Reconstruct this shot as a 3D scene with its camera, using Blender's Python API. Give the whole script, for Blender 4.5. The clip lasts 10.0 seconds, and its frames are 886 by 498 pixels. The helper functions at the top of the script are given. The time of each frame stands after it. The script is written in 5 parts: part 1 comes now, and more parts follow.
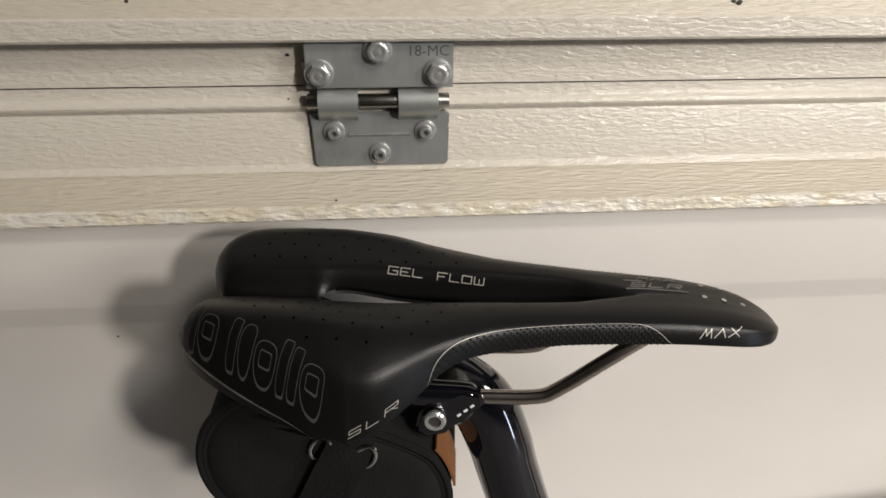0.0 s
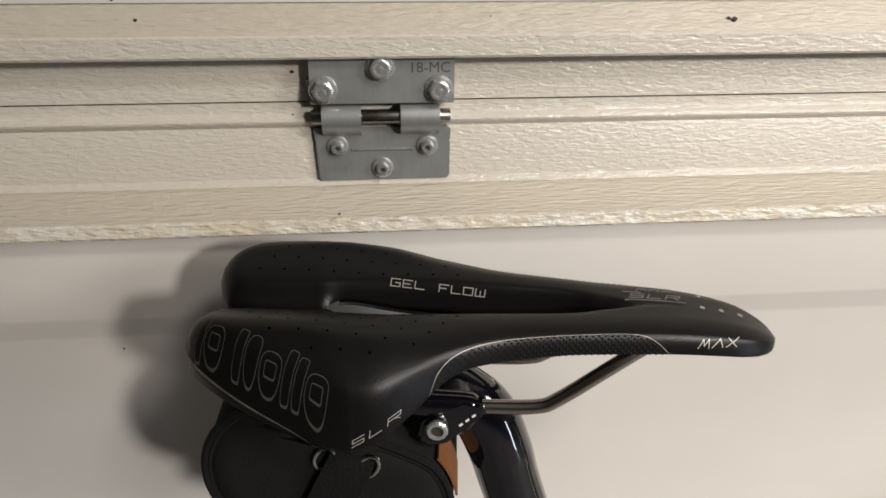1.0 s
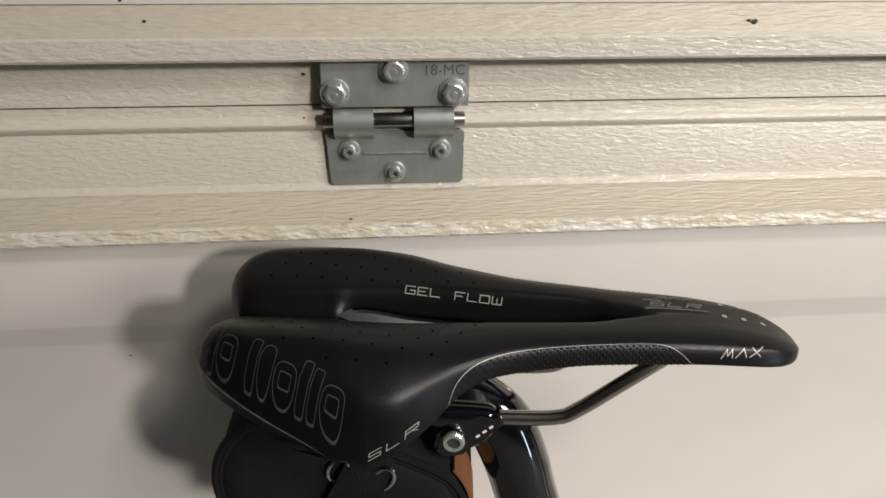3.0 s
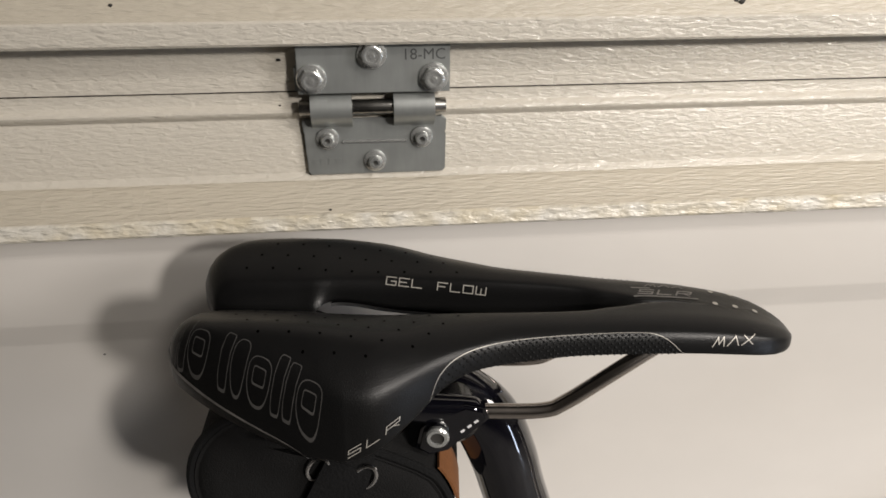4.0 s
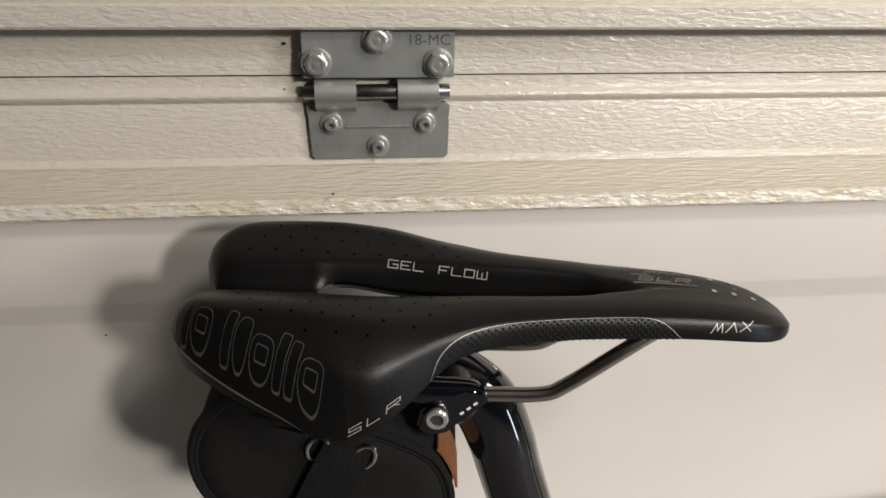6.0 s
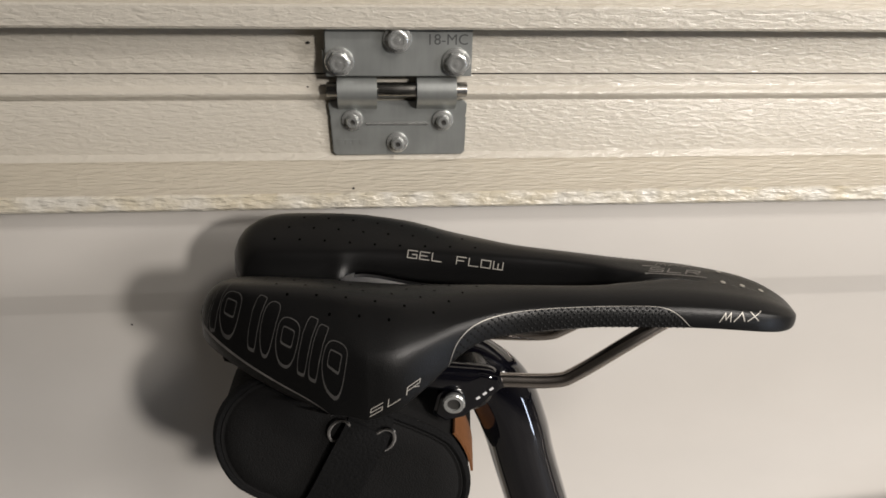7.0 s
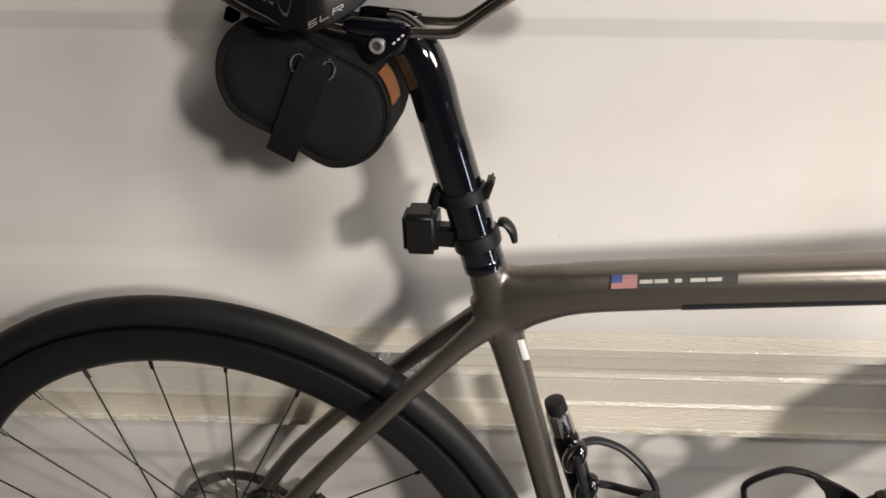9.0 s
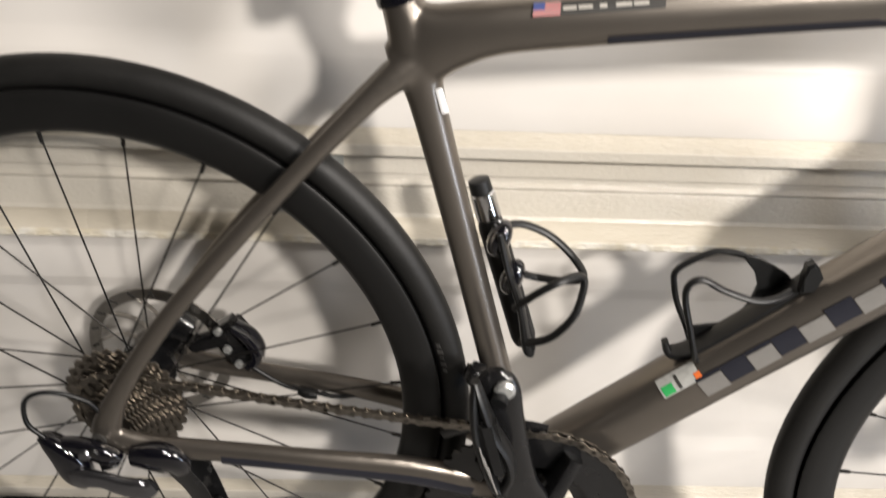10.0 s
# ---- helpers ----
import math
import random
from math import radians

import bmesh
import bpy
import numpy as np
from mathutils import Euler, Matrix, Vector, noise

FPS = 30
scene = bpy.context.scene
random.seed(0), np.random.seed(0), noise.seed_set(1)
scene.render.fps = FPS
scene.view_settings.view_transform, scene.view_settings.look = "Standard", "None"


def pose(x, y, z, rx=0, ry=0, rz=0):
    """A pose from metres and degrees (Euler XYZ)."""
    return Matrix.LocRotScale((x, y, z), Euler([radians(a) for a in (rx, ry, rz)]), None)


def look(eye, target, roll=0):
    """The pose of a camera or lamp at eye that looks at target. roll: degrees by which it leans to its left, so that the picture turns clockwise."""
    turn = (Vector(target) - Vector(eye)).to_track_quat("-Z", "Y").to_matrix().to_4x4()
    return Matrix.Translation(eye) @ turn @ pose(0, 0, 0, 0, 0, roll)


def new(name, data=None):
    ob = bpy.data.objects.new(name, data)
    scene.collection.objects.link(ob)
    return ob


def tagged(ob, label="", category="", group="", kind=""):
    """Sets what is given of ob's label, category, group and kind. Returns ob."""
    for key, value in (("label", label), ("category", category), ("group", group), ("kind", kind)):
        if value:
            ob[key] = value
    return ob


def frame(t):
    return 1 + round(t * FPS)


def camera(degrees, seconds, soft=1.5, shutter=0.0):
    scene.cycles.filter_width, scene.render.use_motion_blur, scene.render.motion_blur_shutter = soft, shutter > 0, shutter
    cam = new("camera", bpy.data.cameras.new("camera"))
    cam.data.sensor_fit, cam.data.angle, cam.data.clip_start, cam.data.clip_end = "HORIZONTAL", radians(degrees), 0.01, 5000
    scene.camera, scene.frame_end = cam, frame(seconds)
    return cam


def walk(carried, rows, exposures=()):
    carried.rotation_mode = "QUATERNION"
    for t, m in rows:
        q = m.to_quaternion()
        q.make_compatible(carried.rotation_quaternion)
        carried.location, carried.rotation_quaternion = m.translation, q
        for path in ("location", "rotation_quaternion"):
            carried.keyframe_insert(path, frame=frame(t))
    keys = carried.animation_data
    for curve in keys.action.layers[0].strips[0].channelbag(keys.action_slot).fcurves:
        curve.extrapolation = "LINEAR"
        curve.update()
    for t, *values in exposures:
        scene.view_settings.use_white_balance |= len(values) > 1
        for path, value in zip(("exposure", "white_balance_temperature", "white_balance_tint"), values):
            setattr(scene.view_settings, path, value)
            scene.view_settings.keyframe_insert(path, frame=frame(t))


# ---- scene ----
# ---- the camera and its walk ----
cam = camera(61.29, 10.0, soft=1.6, shutter=0.35)
PATH = [
    (0, -0.0011, -0.4129, 1.1524, -5.060, -27.681, -0.599),
    (0.5, -0.0028, -0.4171, 1.1554, -5.147, -27.110, -0.502),
    (1, -0.0016, -0.4192, 1.1546, -4.997, -26.592, -0.418),
    (1.5, 0.0002, -0.4167, 1.1564, -4.861, -26.827, -0.336),
    (2, -0.0031, -0.4152, 1.1561, -4.793, -26.472, -0.313),
    (3.5, -0.0101, -0.4055, 1.1503, -5.398, -26.598, -0.541),
    (4, -0.0046, -0.4011, 1.1443, -6.100, -26.691, -0.224),
    (4.5, -0.0039, -0.3991, 1.1385, -6.147, -27.368, -0.646),
    (5, -0.0052, -0.3986, 1.1389, -6.335, -27.317, -1.177),
    (6.5, -0.0091, -0.4129, 1.1399, -5.508, -26.588, -1.047),
    (7, -0.0127, -0.4207, 1.1385, -5.040, -26.368, -1.166),
    (7.5, -0.0081, -0.4372, 1.1271, -3.520, -27.825, -1.454),
    (7.8, -0.0015, -0.4667, 1.1256, -1.922, -27.959, -2.065),
    (8, 0.0047, -0.4987, 1.1161, -0.122, -29.171, -2.454),
    (8.2, 0.0075, -0.5353, 1.0865, -0.613, -28.584, -2.543),
    (8.4, 0.0410, -0.5750, 1.0810, 1.940, -29.504, -1.393),
    (8.5, 0.0516, -0.5938, 1.0707, 2.446, -29.004, -1.292),
    (8.6, 0.0600, -0.6040, 1.0710, 2.625, -29.747, -0.955),
    (8.8, 0.0762, -0.6379, 1.0496, 2.910, -28.448, -0.753),
    (9, 0.0810, -0.6384, 1.0535, 1.836, -30.327, -0.362),
    (9.2, 0.0851, -0.6587, 1.0227, 1.140, -28.885, -0.634),
    (9.5, 0.0796, -0.6713, 0.9935, -1.045, -31.276, -1.268),
    (9.7, 0.0907, -0.6862, 0.9459, -1.050, -31.255, -1.608),
    (10, 0.1194, -0.6947, 0.8802, -0.749, -32.121, -2.236),
]
walk(cam, [(t, pose(x, y, z, 90 + pitch, roll, yaw)) for t, x, y, z, yaw, pitch, roll in PATH],
     [(0.0, -0.22), (7.0, -0.22), (8.2, -0.08), (9.2, -0.02), (10.0, 0.47)])

# ---- world and lamps ----
world = bpy.data.worlds.new("world")
scene.world = world
world.use_nodes = True
world.node_tree.nodes["Background"].inputs[0].default_value = (1.0, 0.95, 0.9, 1)
world.node_tree.nodes["Background"].inputs[1].default_value = 0.02


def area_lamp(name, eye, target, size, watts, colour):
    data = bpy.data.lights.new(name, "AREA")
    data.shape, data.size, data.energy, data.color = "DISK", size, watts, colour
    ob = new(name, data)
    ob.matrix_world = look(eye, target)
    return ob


spot = bpy.data.lights.new("garage_lamp_light", "SPOT")
spot.energy, spot.color, spot.shadow_soft_size, spot.spot_size, spot.spot_blend = 500, (1.0, 0.935, 0.87), 0.17, radians(39.5), 1.0
new("garage_lamp_light", spot).matrix_world = look((1.80, -3.0, 2.30), (0.62, 0, 0.60))
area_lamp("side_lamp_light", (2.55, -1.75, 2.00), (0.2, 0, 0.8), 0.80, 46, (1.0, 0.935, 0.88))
# unseen cool source, added for the bluish streak along the seat post
post_streak_light = area_lamp("post_streak_light", (2.30, -1.55, 0.42), (0.1, -0.1, 0.85), 0.16, 7, (0.72, 0.82, 1.0))
post_streak_light.data.shape, post_streak_light.data.size_y = "RECTANGLE", 0.80
# unseen fill lamp, added so floor bounce lifts the lower door
area_lamp("ceiling_fill_light", (1.0, -1.5, 2.66), (1.0, -1.5, 0), 0.50, 34, (1.0, 0.94, 0.88))


# ---- materials ----
def material(name, colour, rough=0.5, metal=0.0, spots=0.15, spot_scale=8.0, bump=0.0, bump_scale=200.0, stretch=(1, 1, 1),
             coat=0.0, rough_spread=0.1, sheen=0.0, second=None, spec=0.5, warp=0.0):
    """Principled paint with colour and gloss that vary at two scales, and fine relief."""
    m = bpy.data.materials.new(name)
    m.use_nodes = True
    n, l = m.node_tree.nodes, m.node_tree.links
    b = n["Principled BSDF"]
    b.inputs["Metallic"].default_value = metal
    b.inputs["Specular IOR Level"].default_value = spec
    b.inputs["Coat Weight"].default_value = coat
    b.inputs["Coat Roughness"].default_value = 0.04
    b.inputs["Sheen Weight"].default_value = sheen
    tc, mp = n.new("ShaderNodeTexCoord"), n.new("ShaderNodeMapping")
    mp.inputs["Scale"].default_value = stretch
    l.new(tc.outputs["Object"], mp.inputs["Vector"])
    big, fine = n.new("ShaderNodeTexNoise"), n.new("ShaderNodeTexNoise")
    big.inputs["Scale"].default_value, big.inputs["Detail"].default_value = spot_scale, 5
    fine.inputs["Scale"].default_value, fine.inputs["Detail"].default_value = bump_scale, 4
    fine.inputs["Distortion"].default_value = warp
    l.new(tc.outputs["Object"], big.inputs["Vector"])
    l.new(mp.outputs[0], fine.inputs["Vector"])
    mix = n.new("ShaderNodeMix")
    mix.data_type = "RGBA"
    low = second or tuple(c * (1 - spots) for c in colour)
    mix.inputs["A"].default_value, mix.inputs["B"].default_value = (*low, 1), (*colour, 1)
    ramp = n.new("ShaderNodeMapRange")
    ramp.inputs[1].default_value, ramp.inputs[2].default_value = 0.35, 0.62
    l.new(big.outputs[0], ramp.inputs[0])
    l.new(ramp.outputs[0], mix.inputs["Factor"])
    colour_out = mix.outputs["Result"]
    fmix = n.new("ShaderNodeMix")
    fmix.data_type, fmix.blend_type = "RGBA", "MULTIPLY"
    fmix.inputs["Factor"].default_value = min(1.0, spots * 1.5)
    fr = n.new("ShaderNodeMapRange")
    fr.inputs[1].default_value, fr.inputs[2].default_value, fr.inputs[3].default_value = 0.3, 0.65, 0.6
    l.new(fine.outputs[0], fr.inputs[0])
    l.new(colour_out, fmix.inputs["A"])
    l.new(fr.outputs[0], fmix.inputs["B"])
    l.new(fmix.outputs["Result"], b.inputs["Base Color"])
    rr = n.new("ShaderNodeMapRange")
    rr.inputs[3].default_value, rr.inputs[4].default_value = rough - rough_spread / 2, rough + rough_spread / 2
    l.new(big.outputs[0], rr.inputs[0])
    l.new(rr.outputs[0], b.inputs["Roughness"])
    if bump:
        bp = n.new("ShaderNodeBump")
        bp.inputs["Strength"].default_value, bp.inputs["Distance"].default_value = 1.0, bump
        l.new(fine.outputs[0], bp.inputs["Height"])
        l.new(bp.outputs[0], b.inputs["Normal"])
    return m


WHITE_GRAIN = material("embossed_white_steel", (0.62, 0.58, 0.505), 0.17, 0, 0.05, 3.0, 0.0011, 330, (0.48, 1, 1.6), rough_spread=0.06, spec=0.62, warp=0.5)
ROUGH_LIP = material("rough_painted_lip", (0.70, 0.67, 0.60), 0.25, 0, 0.10, 46, 0.0026, 150, (0.8, 1, 2.0), second=(0.64, 0.575, 0.44), spec=0.7)
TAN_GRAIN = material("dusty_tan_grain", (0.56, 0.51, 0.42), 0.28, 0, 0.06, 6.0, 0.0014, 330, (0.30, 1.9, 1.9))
PANEL_WHITE = material("smooth_white_panel", (0.67, 0.64, 0.60), 0.36, 0, 0.05, 2.0, 0.00022, 14, (1, 1, 1.5), rough_spread=0.14)
ZINC = material("zinc_plated_steel", (0.37, 0.385, 0.375), 0.38, 0.6, 0.10, 60, 0.00002, 500, (1, 1, 0.12))
BOLT = material("bright_zinc_bolt", (0.62, 0.63, 0.615), 0.24, 0.75, 0.10, 90, 0.00008, 700)
PIN = material("worn_steel_pin", (0.36, 0.35, 0.33), 0.26, 1.0, 0.2, 80)
CHROME_GREY = material("polished_dark_grey_metal", (0.22, 0.22, 0.235), 0.2, 0.95, 0.1, 90)
CHROME = material("polished_chrome", (0.75, 0.75, 0.76), 0.12, 1.0, 0.05, 90)
STICKER = material("worn_white_sticker", (0.36, 0.36, 0.34), 0.45, 0, 0.12, 200)
DARK = material("dark_recess", (0.03, 0.028, 0.025), 0.7, 0, 0.2)
LEATHER = material("black_saddle_cover", (0.0049, 0.0049, 0.0050), 0.33, 0, 0.15, 20, 0.00010, 1700, rough_spread=0.06, spec=0.27)
GRIP = material("dotted_grip_cover", (0.0055, 0.0058, 0.0062), 0.42, 0, 0.2, 20, 0.0002, 420, spec=0.25)
HOLE = material("punched_hole_black", (0.0015, 0.0015, 0.0015), 0.9, 0, 0.1, spec=0.0)
SHELL = material("black_plastic_shell", (0.010, 0.010, 0.0105), 0.5, 0, 0.1, spec=0.3)
PRINT = material("silver_print", (0.42, 0.40, 0.36), 0.45, 0.3, 0.12, 90)
PRINT_DIM = material("dim_grey_print", (0.080, 0.077, 0.074), 0.45, 0.2, 0.25, 120)
PRINT_TOP = material("worn_silver_print", (0.20, 0.19, 0.18), 0.45, 0.3, 0.3, 150)
RAIL = material("polished_titanium_rail", (0.58, 0.53, 0.49), 0.2, 1.0, 0.1, 40)
GLOSS = material("gloss_black_carbon", (0.003, 0.003, 0.005), 0.07, 0.0, 0.1, 20, rough_spread=0.03, coat=0.8, spec=0.6)
BLACK_METAL = material("black_anodised_metal", (0.007, 0.007, 0.0075), 0.26, 0.0, 0.15, 60, coat=0.25)
BLACK_PLASTIC = material("matt_black_plastic", (0.0065, 0.0067, 0.007), 0.42, 0, 0.15, 50, 0.0001, 600, spec=0.4)
FABRIC = material("black_woven_nylon", (0.0112, 0.0110, 0.0110), 0.9, 0, 0.2, 30, 0.0005, 1300, spec=0.15)
WEBBING = material("black_webbing", (0.005, 0.005, 0.0052), 0.85, 0, 0.25, 30, 0.0006, 700, (1, 1, 1), spec=0.2)
TAN_LEATHER = material("tan_leather_patch", (0.19, 0.075, 0.025), 0.6, 0, 0.25, 60, 0.0003, 600)
FRAME_PAINT = material("satin_bronze_grey_paint", (0.215, 0.193, 0.168), 0.31, 0.88, 0.06, 12, 0.00002, 2500, rough_spread=0.06)
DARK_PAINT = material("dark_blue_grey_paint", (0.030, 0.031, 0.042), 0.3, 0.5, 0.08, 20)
PALE_PAINT = material("pale_grey_decal", (0.25, 0.24, 0.225), 0.35, 0.4, 0.08, 20)
WHITE_DECAL = material("white_decal", (0.8, 0.8, 0.8), 0.35, 0, 0.05)
RED_DECAL = material("red_decal", (0.46, 0.17, 0.17), 0.45, 0, 0.1)
BLUE_DECAL = material("blue_decal", (0.05, 0.07, 0.2), 0.45, 0, 0.1)
GREEN_DECAL = material("green_decal", (0.03, 0.33, 0.09), 0.45, 0, 0.1)
ORANGE_DECAL = material("orange_decal", (0.65, 0.14, 0.03), 0.45, 0, 0.1)
RUBBER = material("black_tyre_rubber", (0.0095, 0.0092, 0.0086), 0.55, 0, 0.3, 25, 0.0002, 300, spec=0.35)
RIM = material("matt_carbon_rim", (0.0075, 0.0074, 0.0072), 0.42, 0, 0.15, 14, spec=0.35)
SPOKE = material("black_steel_spoke", (0.03, 0.028, 0.026), 0.3, 0.8, 0.1, 40)
STEEL = material("worn_drivetrain_steel", (0.302, 0.274, 0.238), 0.34, 1.0, 0.3, 120)
ROTOR = material("brake_rotor_steel", (0.45, 0.43, 0.40), 0.3, 1.0, 0.15, 80)
WALL_PAINT = material("cream_wall_paint", (0.17, 0.16, 0.145), 0.8, 0, 0.08, 1.5, 0.0004, 60)
CONCRETE = material("grey_concrete", (0.27, 0.26, 0.245), 0.75, 0, 0.25, 2.5, 0.0008, 90)


# ---- mesh helpers ----
def finish(bm, name, mat, smooth=True, soft=False):
    bmesh.ops.recalc_face_normals(bm, faces=bm.faces[:])
    me = bpy.data.meshes.new(name)
    bm.to_mesh(me)
    bm.free()
    me.materials.append(mat)
    if smooth:
        for p in me.polygons:
            p.use_smooth = True
        if not soft:
            me.set_sharp_from_angle(angle=radians(38))
    return me


def part(name, bm, mat, parent=None, label="", smooth=True, soft=False):
    """Links a bmesh as one mesh object under a thing or part."""
    ob = new(name, finish(bm, name, mat, smooth, soft))
    ob.parent = parent
    return tagged(ob, label)


def thing(name, m, label, category, group="", kind=""):
    ob = new(name)
    ob.empty_display_size = 0.02
    ob.matrix_world = m
    return tagged(ob, label, category, group, kind)


def smooth_line(points, steps=6):
    """Catmull-Rom through the points (tuples of any length)."""
    P = [np.array(q, float) for q in points]
    P = [2 * P[0] - P[1]] + P + [2 * P[-1] - P[-2]]
    out = []
    for i in range(1, len(P) - 2):
        for k in range(steps):
            t = k / steps
            a, b, c, d = P[i - 1], P[i], P[i + 1], P[i + 2]
            out.append(0.5 * (2 * b + (c - a) * t + (2 * a - 5 * b + 4 * c - d) * t * t + (3 * b - a - 3 * c + d) * t ** 3))
    out.append(P[-2])
    return out


def tube(bm, points, sides=16, steps=6, power=2.0, caps=True, curve=True):
    """A swept tube. points: (x, y, z, half across, half high); across is level with the y axis. power: 2 round, 4 boxy."""
    pts = smooth_line(points, steps) if curve else [np.array(q, float) for q in points]
    rings = []
    for i, q in enumerate(pts):
        d = pts[min(i + 1, len(pts) - 1)][:3] - pts[max(i - 1, 0)][:3]
        d = Vector(d).normalized()
        ref = Vector((0, 1, 0)) if abs(d.y) < 0.92 else Vector((0, 0, 1))
        up = d.cross(ref).normalized()
        side = up.cross(d).normalized()
        ring = []
        for k in range(sides):
            a = 2 * math.pi * k / sides
            ca, sa = math.cos(a), math.sin(a)
            ring.append(bm.verts.new(Vector(q[:3]) + side * q[3] * math.copysign(abs(ca) ** (2 / power), ca) + up * q[4] * math.copysign(abs(sa) ** (2 / power), sa)))
        rings.append(ring)
    for a, b in zip(rings, rings[1:]):
        for k in range(sides):
            bm.faces.new((a[k], a[(k + 1) % sides], b[(k + 1) % sides], b[k]))
    if caps:
        bm.faces.new(rings[0])
        bm.faces.new(rings[-1])
    return bm


def rod(points, r, sides=10, steps=5, curve=True):
    return tube(bmesh.new(), [(*q, r, r) for q in points], sides, steps, curve=curve)


def lathe(bm, profile, m, sides=48, closed=False):
    """Turns (radius, along) pairs about m's z axis."""
    rings = []
    for r, z in profile:
        rings.append([bm.verts.new(m @ Vector((r * math.cos(2 * math.pi * k / sides), r * math.sin(2 * math.pi * k / sides), z))) for k in range(sides)])
    pairs = list(zip(rings, rings[1:])) + ([(rings[-1], rings[0])] if closed else [])
    for a, b in pairs:
        for k in range(sides):
            bm.faces.new((a[k], a[(k + 1) % sides], b[(k + 1) % sides], b[k]))
    if not closed:
        bm.faces.new(rings[0])
        bm.faces.new(rings[-1])
    return bm


def block(bm, m, size, bevel=0.0, segments=2):
    r = bmesh.ops.create_cube(bm, size=1.0, matrix=m @ Matrix.Diagonal((*size, 1)))
    if bevel:
        edges = list({e for v in r["verts"] for e in v.link_edges})
        bmesh.ops.bevel(bm, geom=edges, offset=bevel, segments=segments, affect="EDGES", clamp_overlap=True)
    return bm


def slab(bm, outline, m, thick, bevel=0.0):
    """A plate: the outline (x, y) pushed along m's z by thick."""
    low = [bm.verts.new(m @ Vector((x, y, 0))) for x, y in outline]
    top = [bm.verts.new(m @ Vector((x, y, thick))) for x, y in outline]
    f = bm.faces.new(top)
    g = bm.faces.new(low[::-1])
    n = len(outline)
    for k in range(n):
        bm.faces.new((low[k], low[(k + 1) % n], top[(k + 1) % n], top[k]))
    if bevel:
        bmesh.ops.bevel(bm, geom=list(f.edges) + list(g.edges), offset=bevel, segments=2, affect="EDGES", clamp_overlap=True)
    return bm


SIDE = Matrix(((1, 0, 0, 0), (0, 0, -1, 0), (0, 1, 0, 0), (0, 0, 0, 1)))  # z axis towards the viewer's side (-y)


def at(x, y, z):
    return Matrix.Translation((x, y, z))


# ---- room ----
def room_box(name, size, centre, mat, label, category):
    ob = part(name, block(bmesh.new(), at(*centre), size), mat, None, label, smooth=False)
    return tagged(ob, label, category, kind="structure")


room_box("floor", (6.4, 6.4, 0.1), (0, -2.9, -0.05), CONCRETE, "plain grey concrete garage floor", "floor")
room_box("ceiling", (6.4, 6.4, 0.1), (0, -2.9, 2.75), WALL_PAINT, "plain cream painted garage ceiling", "ceiling")
room_box("wall_west", (0.1, 6.2, 2.7), (-3.15, -2.9, 1.35), WALL_PAINT, "plain cream painted garage wall", "wall")
room_box("wall_east", (0.1, 6.2, 2.7), (3.15, -2.9, 1.35), WALL_PAINT, "plain cream painted garage wall", "wall")
room_box("wall_south", (6.4, 0.1, 2.7), (0, -6.05, 1.35), WALL_PAINT, "plain cream painted garage wall", "wall")
for x0, x1, z0, z1 in ((-3.1, -2.45, 0, 2.7), (2.45, 3.1, 0, 2.7), (-2.45, 2.45, 2.05, 2.7)):
    room_box("wall_north", (x1 - x0, 0.1, z1 - z0), ((x0 + x1) / 2, 0.05, (z0 + z1) / 2), WALL_PAINT, "cream painted wall beside the garage door", "wall")

# ---- garage door: sections with an embossed frame round a smooth panel ----
JOINT, STEP = 1.0395, 0.5055


def strip(profile, x0, x1, thick=0.0015, cols=24):
    """A sheet with the given (y, z) profile between x0 and x1."""
    bm = bmesh.new()
    rows = []
    for y, z in profile:
        rows.append([bm.verts.new((x0 + (x1 - x0) * k / cols, y, z)) for k in range(cols + 1)])
    for a, b in zip(rows, rows[1:]):
        for k in range(cols):
            bm.faces.new((a[k], a[k + 1], b[k + 1], b[k]))
    n = len(rows)
    back = [[bm.verts.new(v.co + Vector((0, thick, 0))) for v in row] for row in rows]
    for a, b in zip(back, back[1:]):
        for k in range(cols):
            bm.faces.new((a[k + 1], a[k], b[k], b[k + 1]))
    for a, b in ((rows[0], back[0]), (rows[-1], back[-1])):
        for k in range(cols):
            bm.faces.new((a[k], a[k + 1], b[k + 1], b[k]))
    return bm


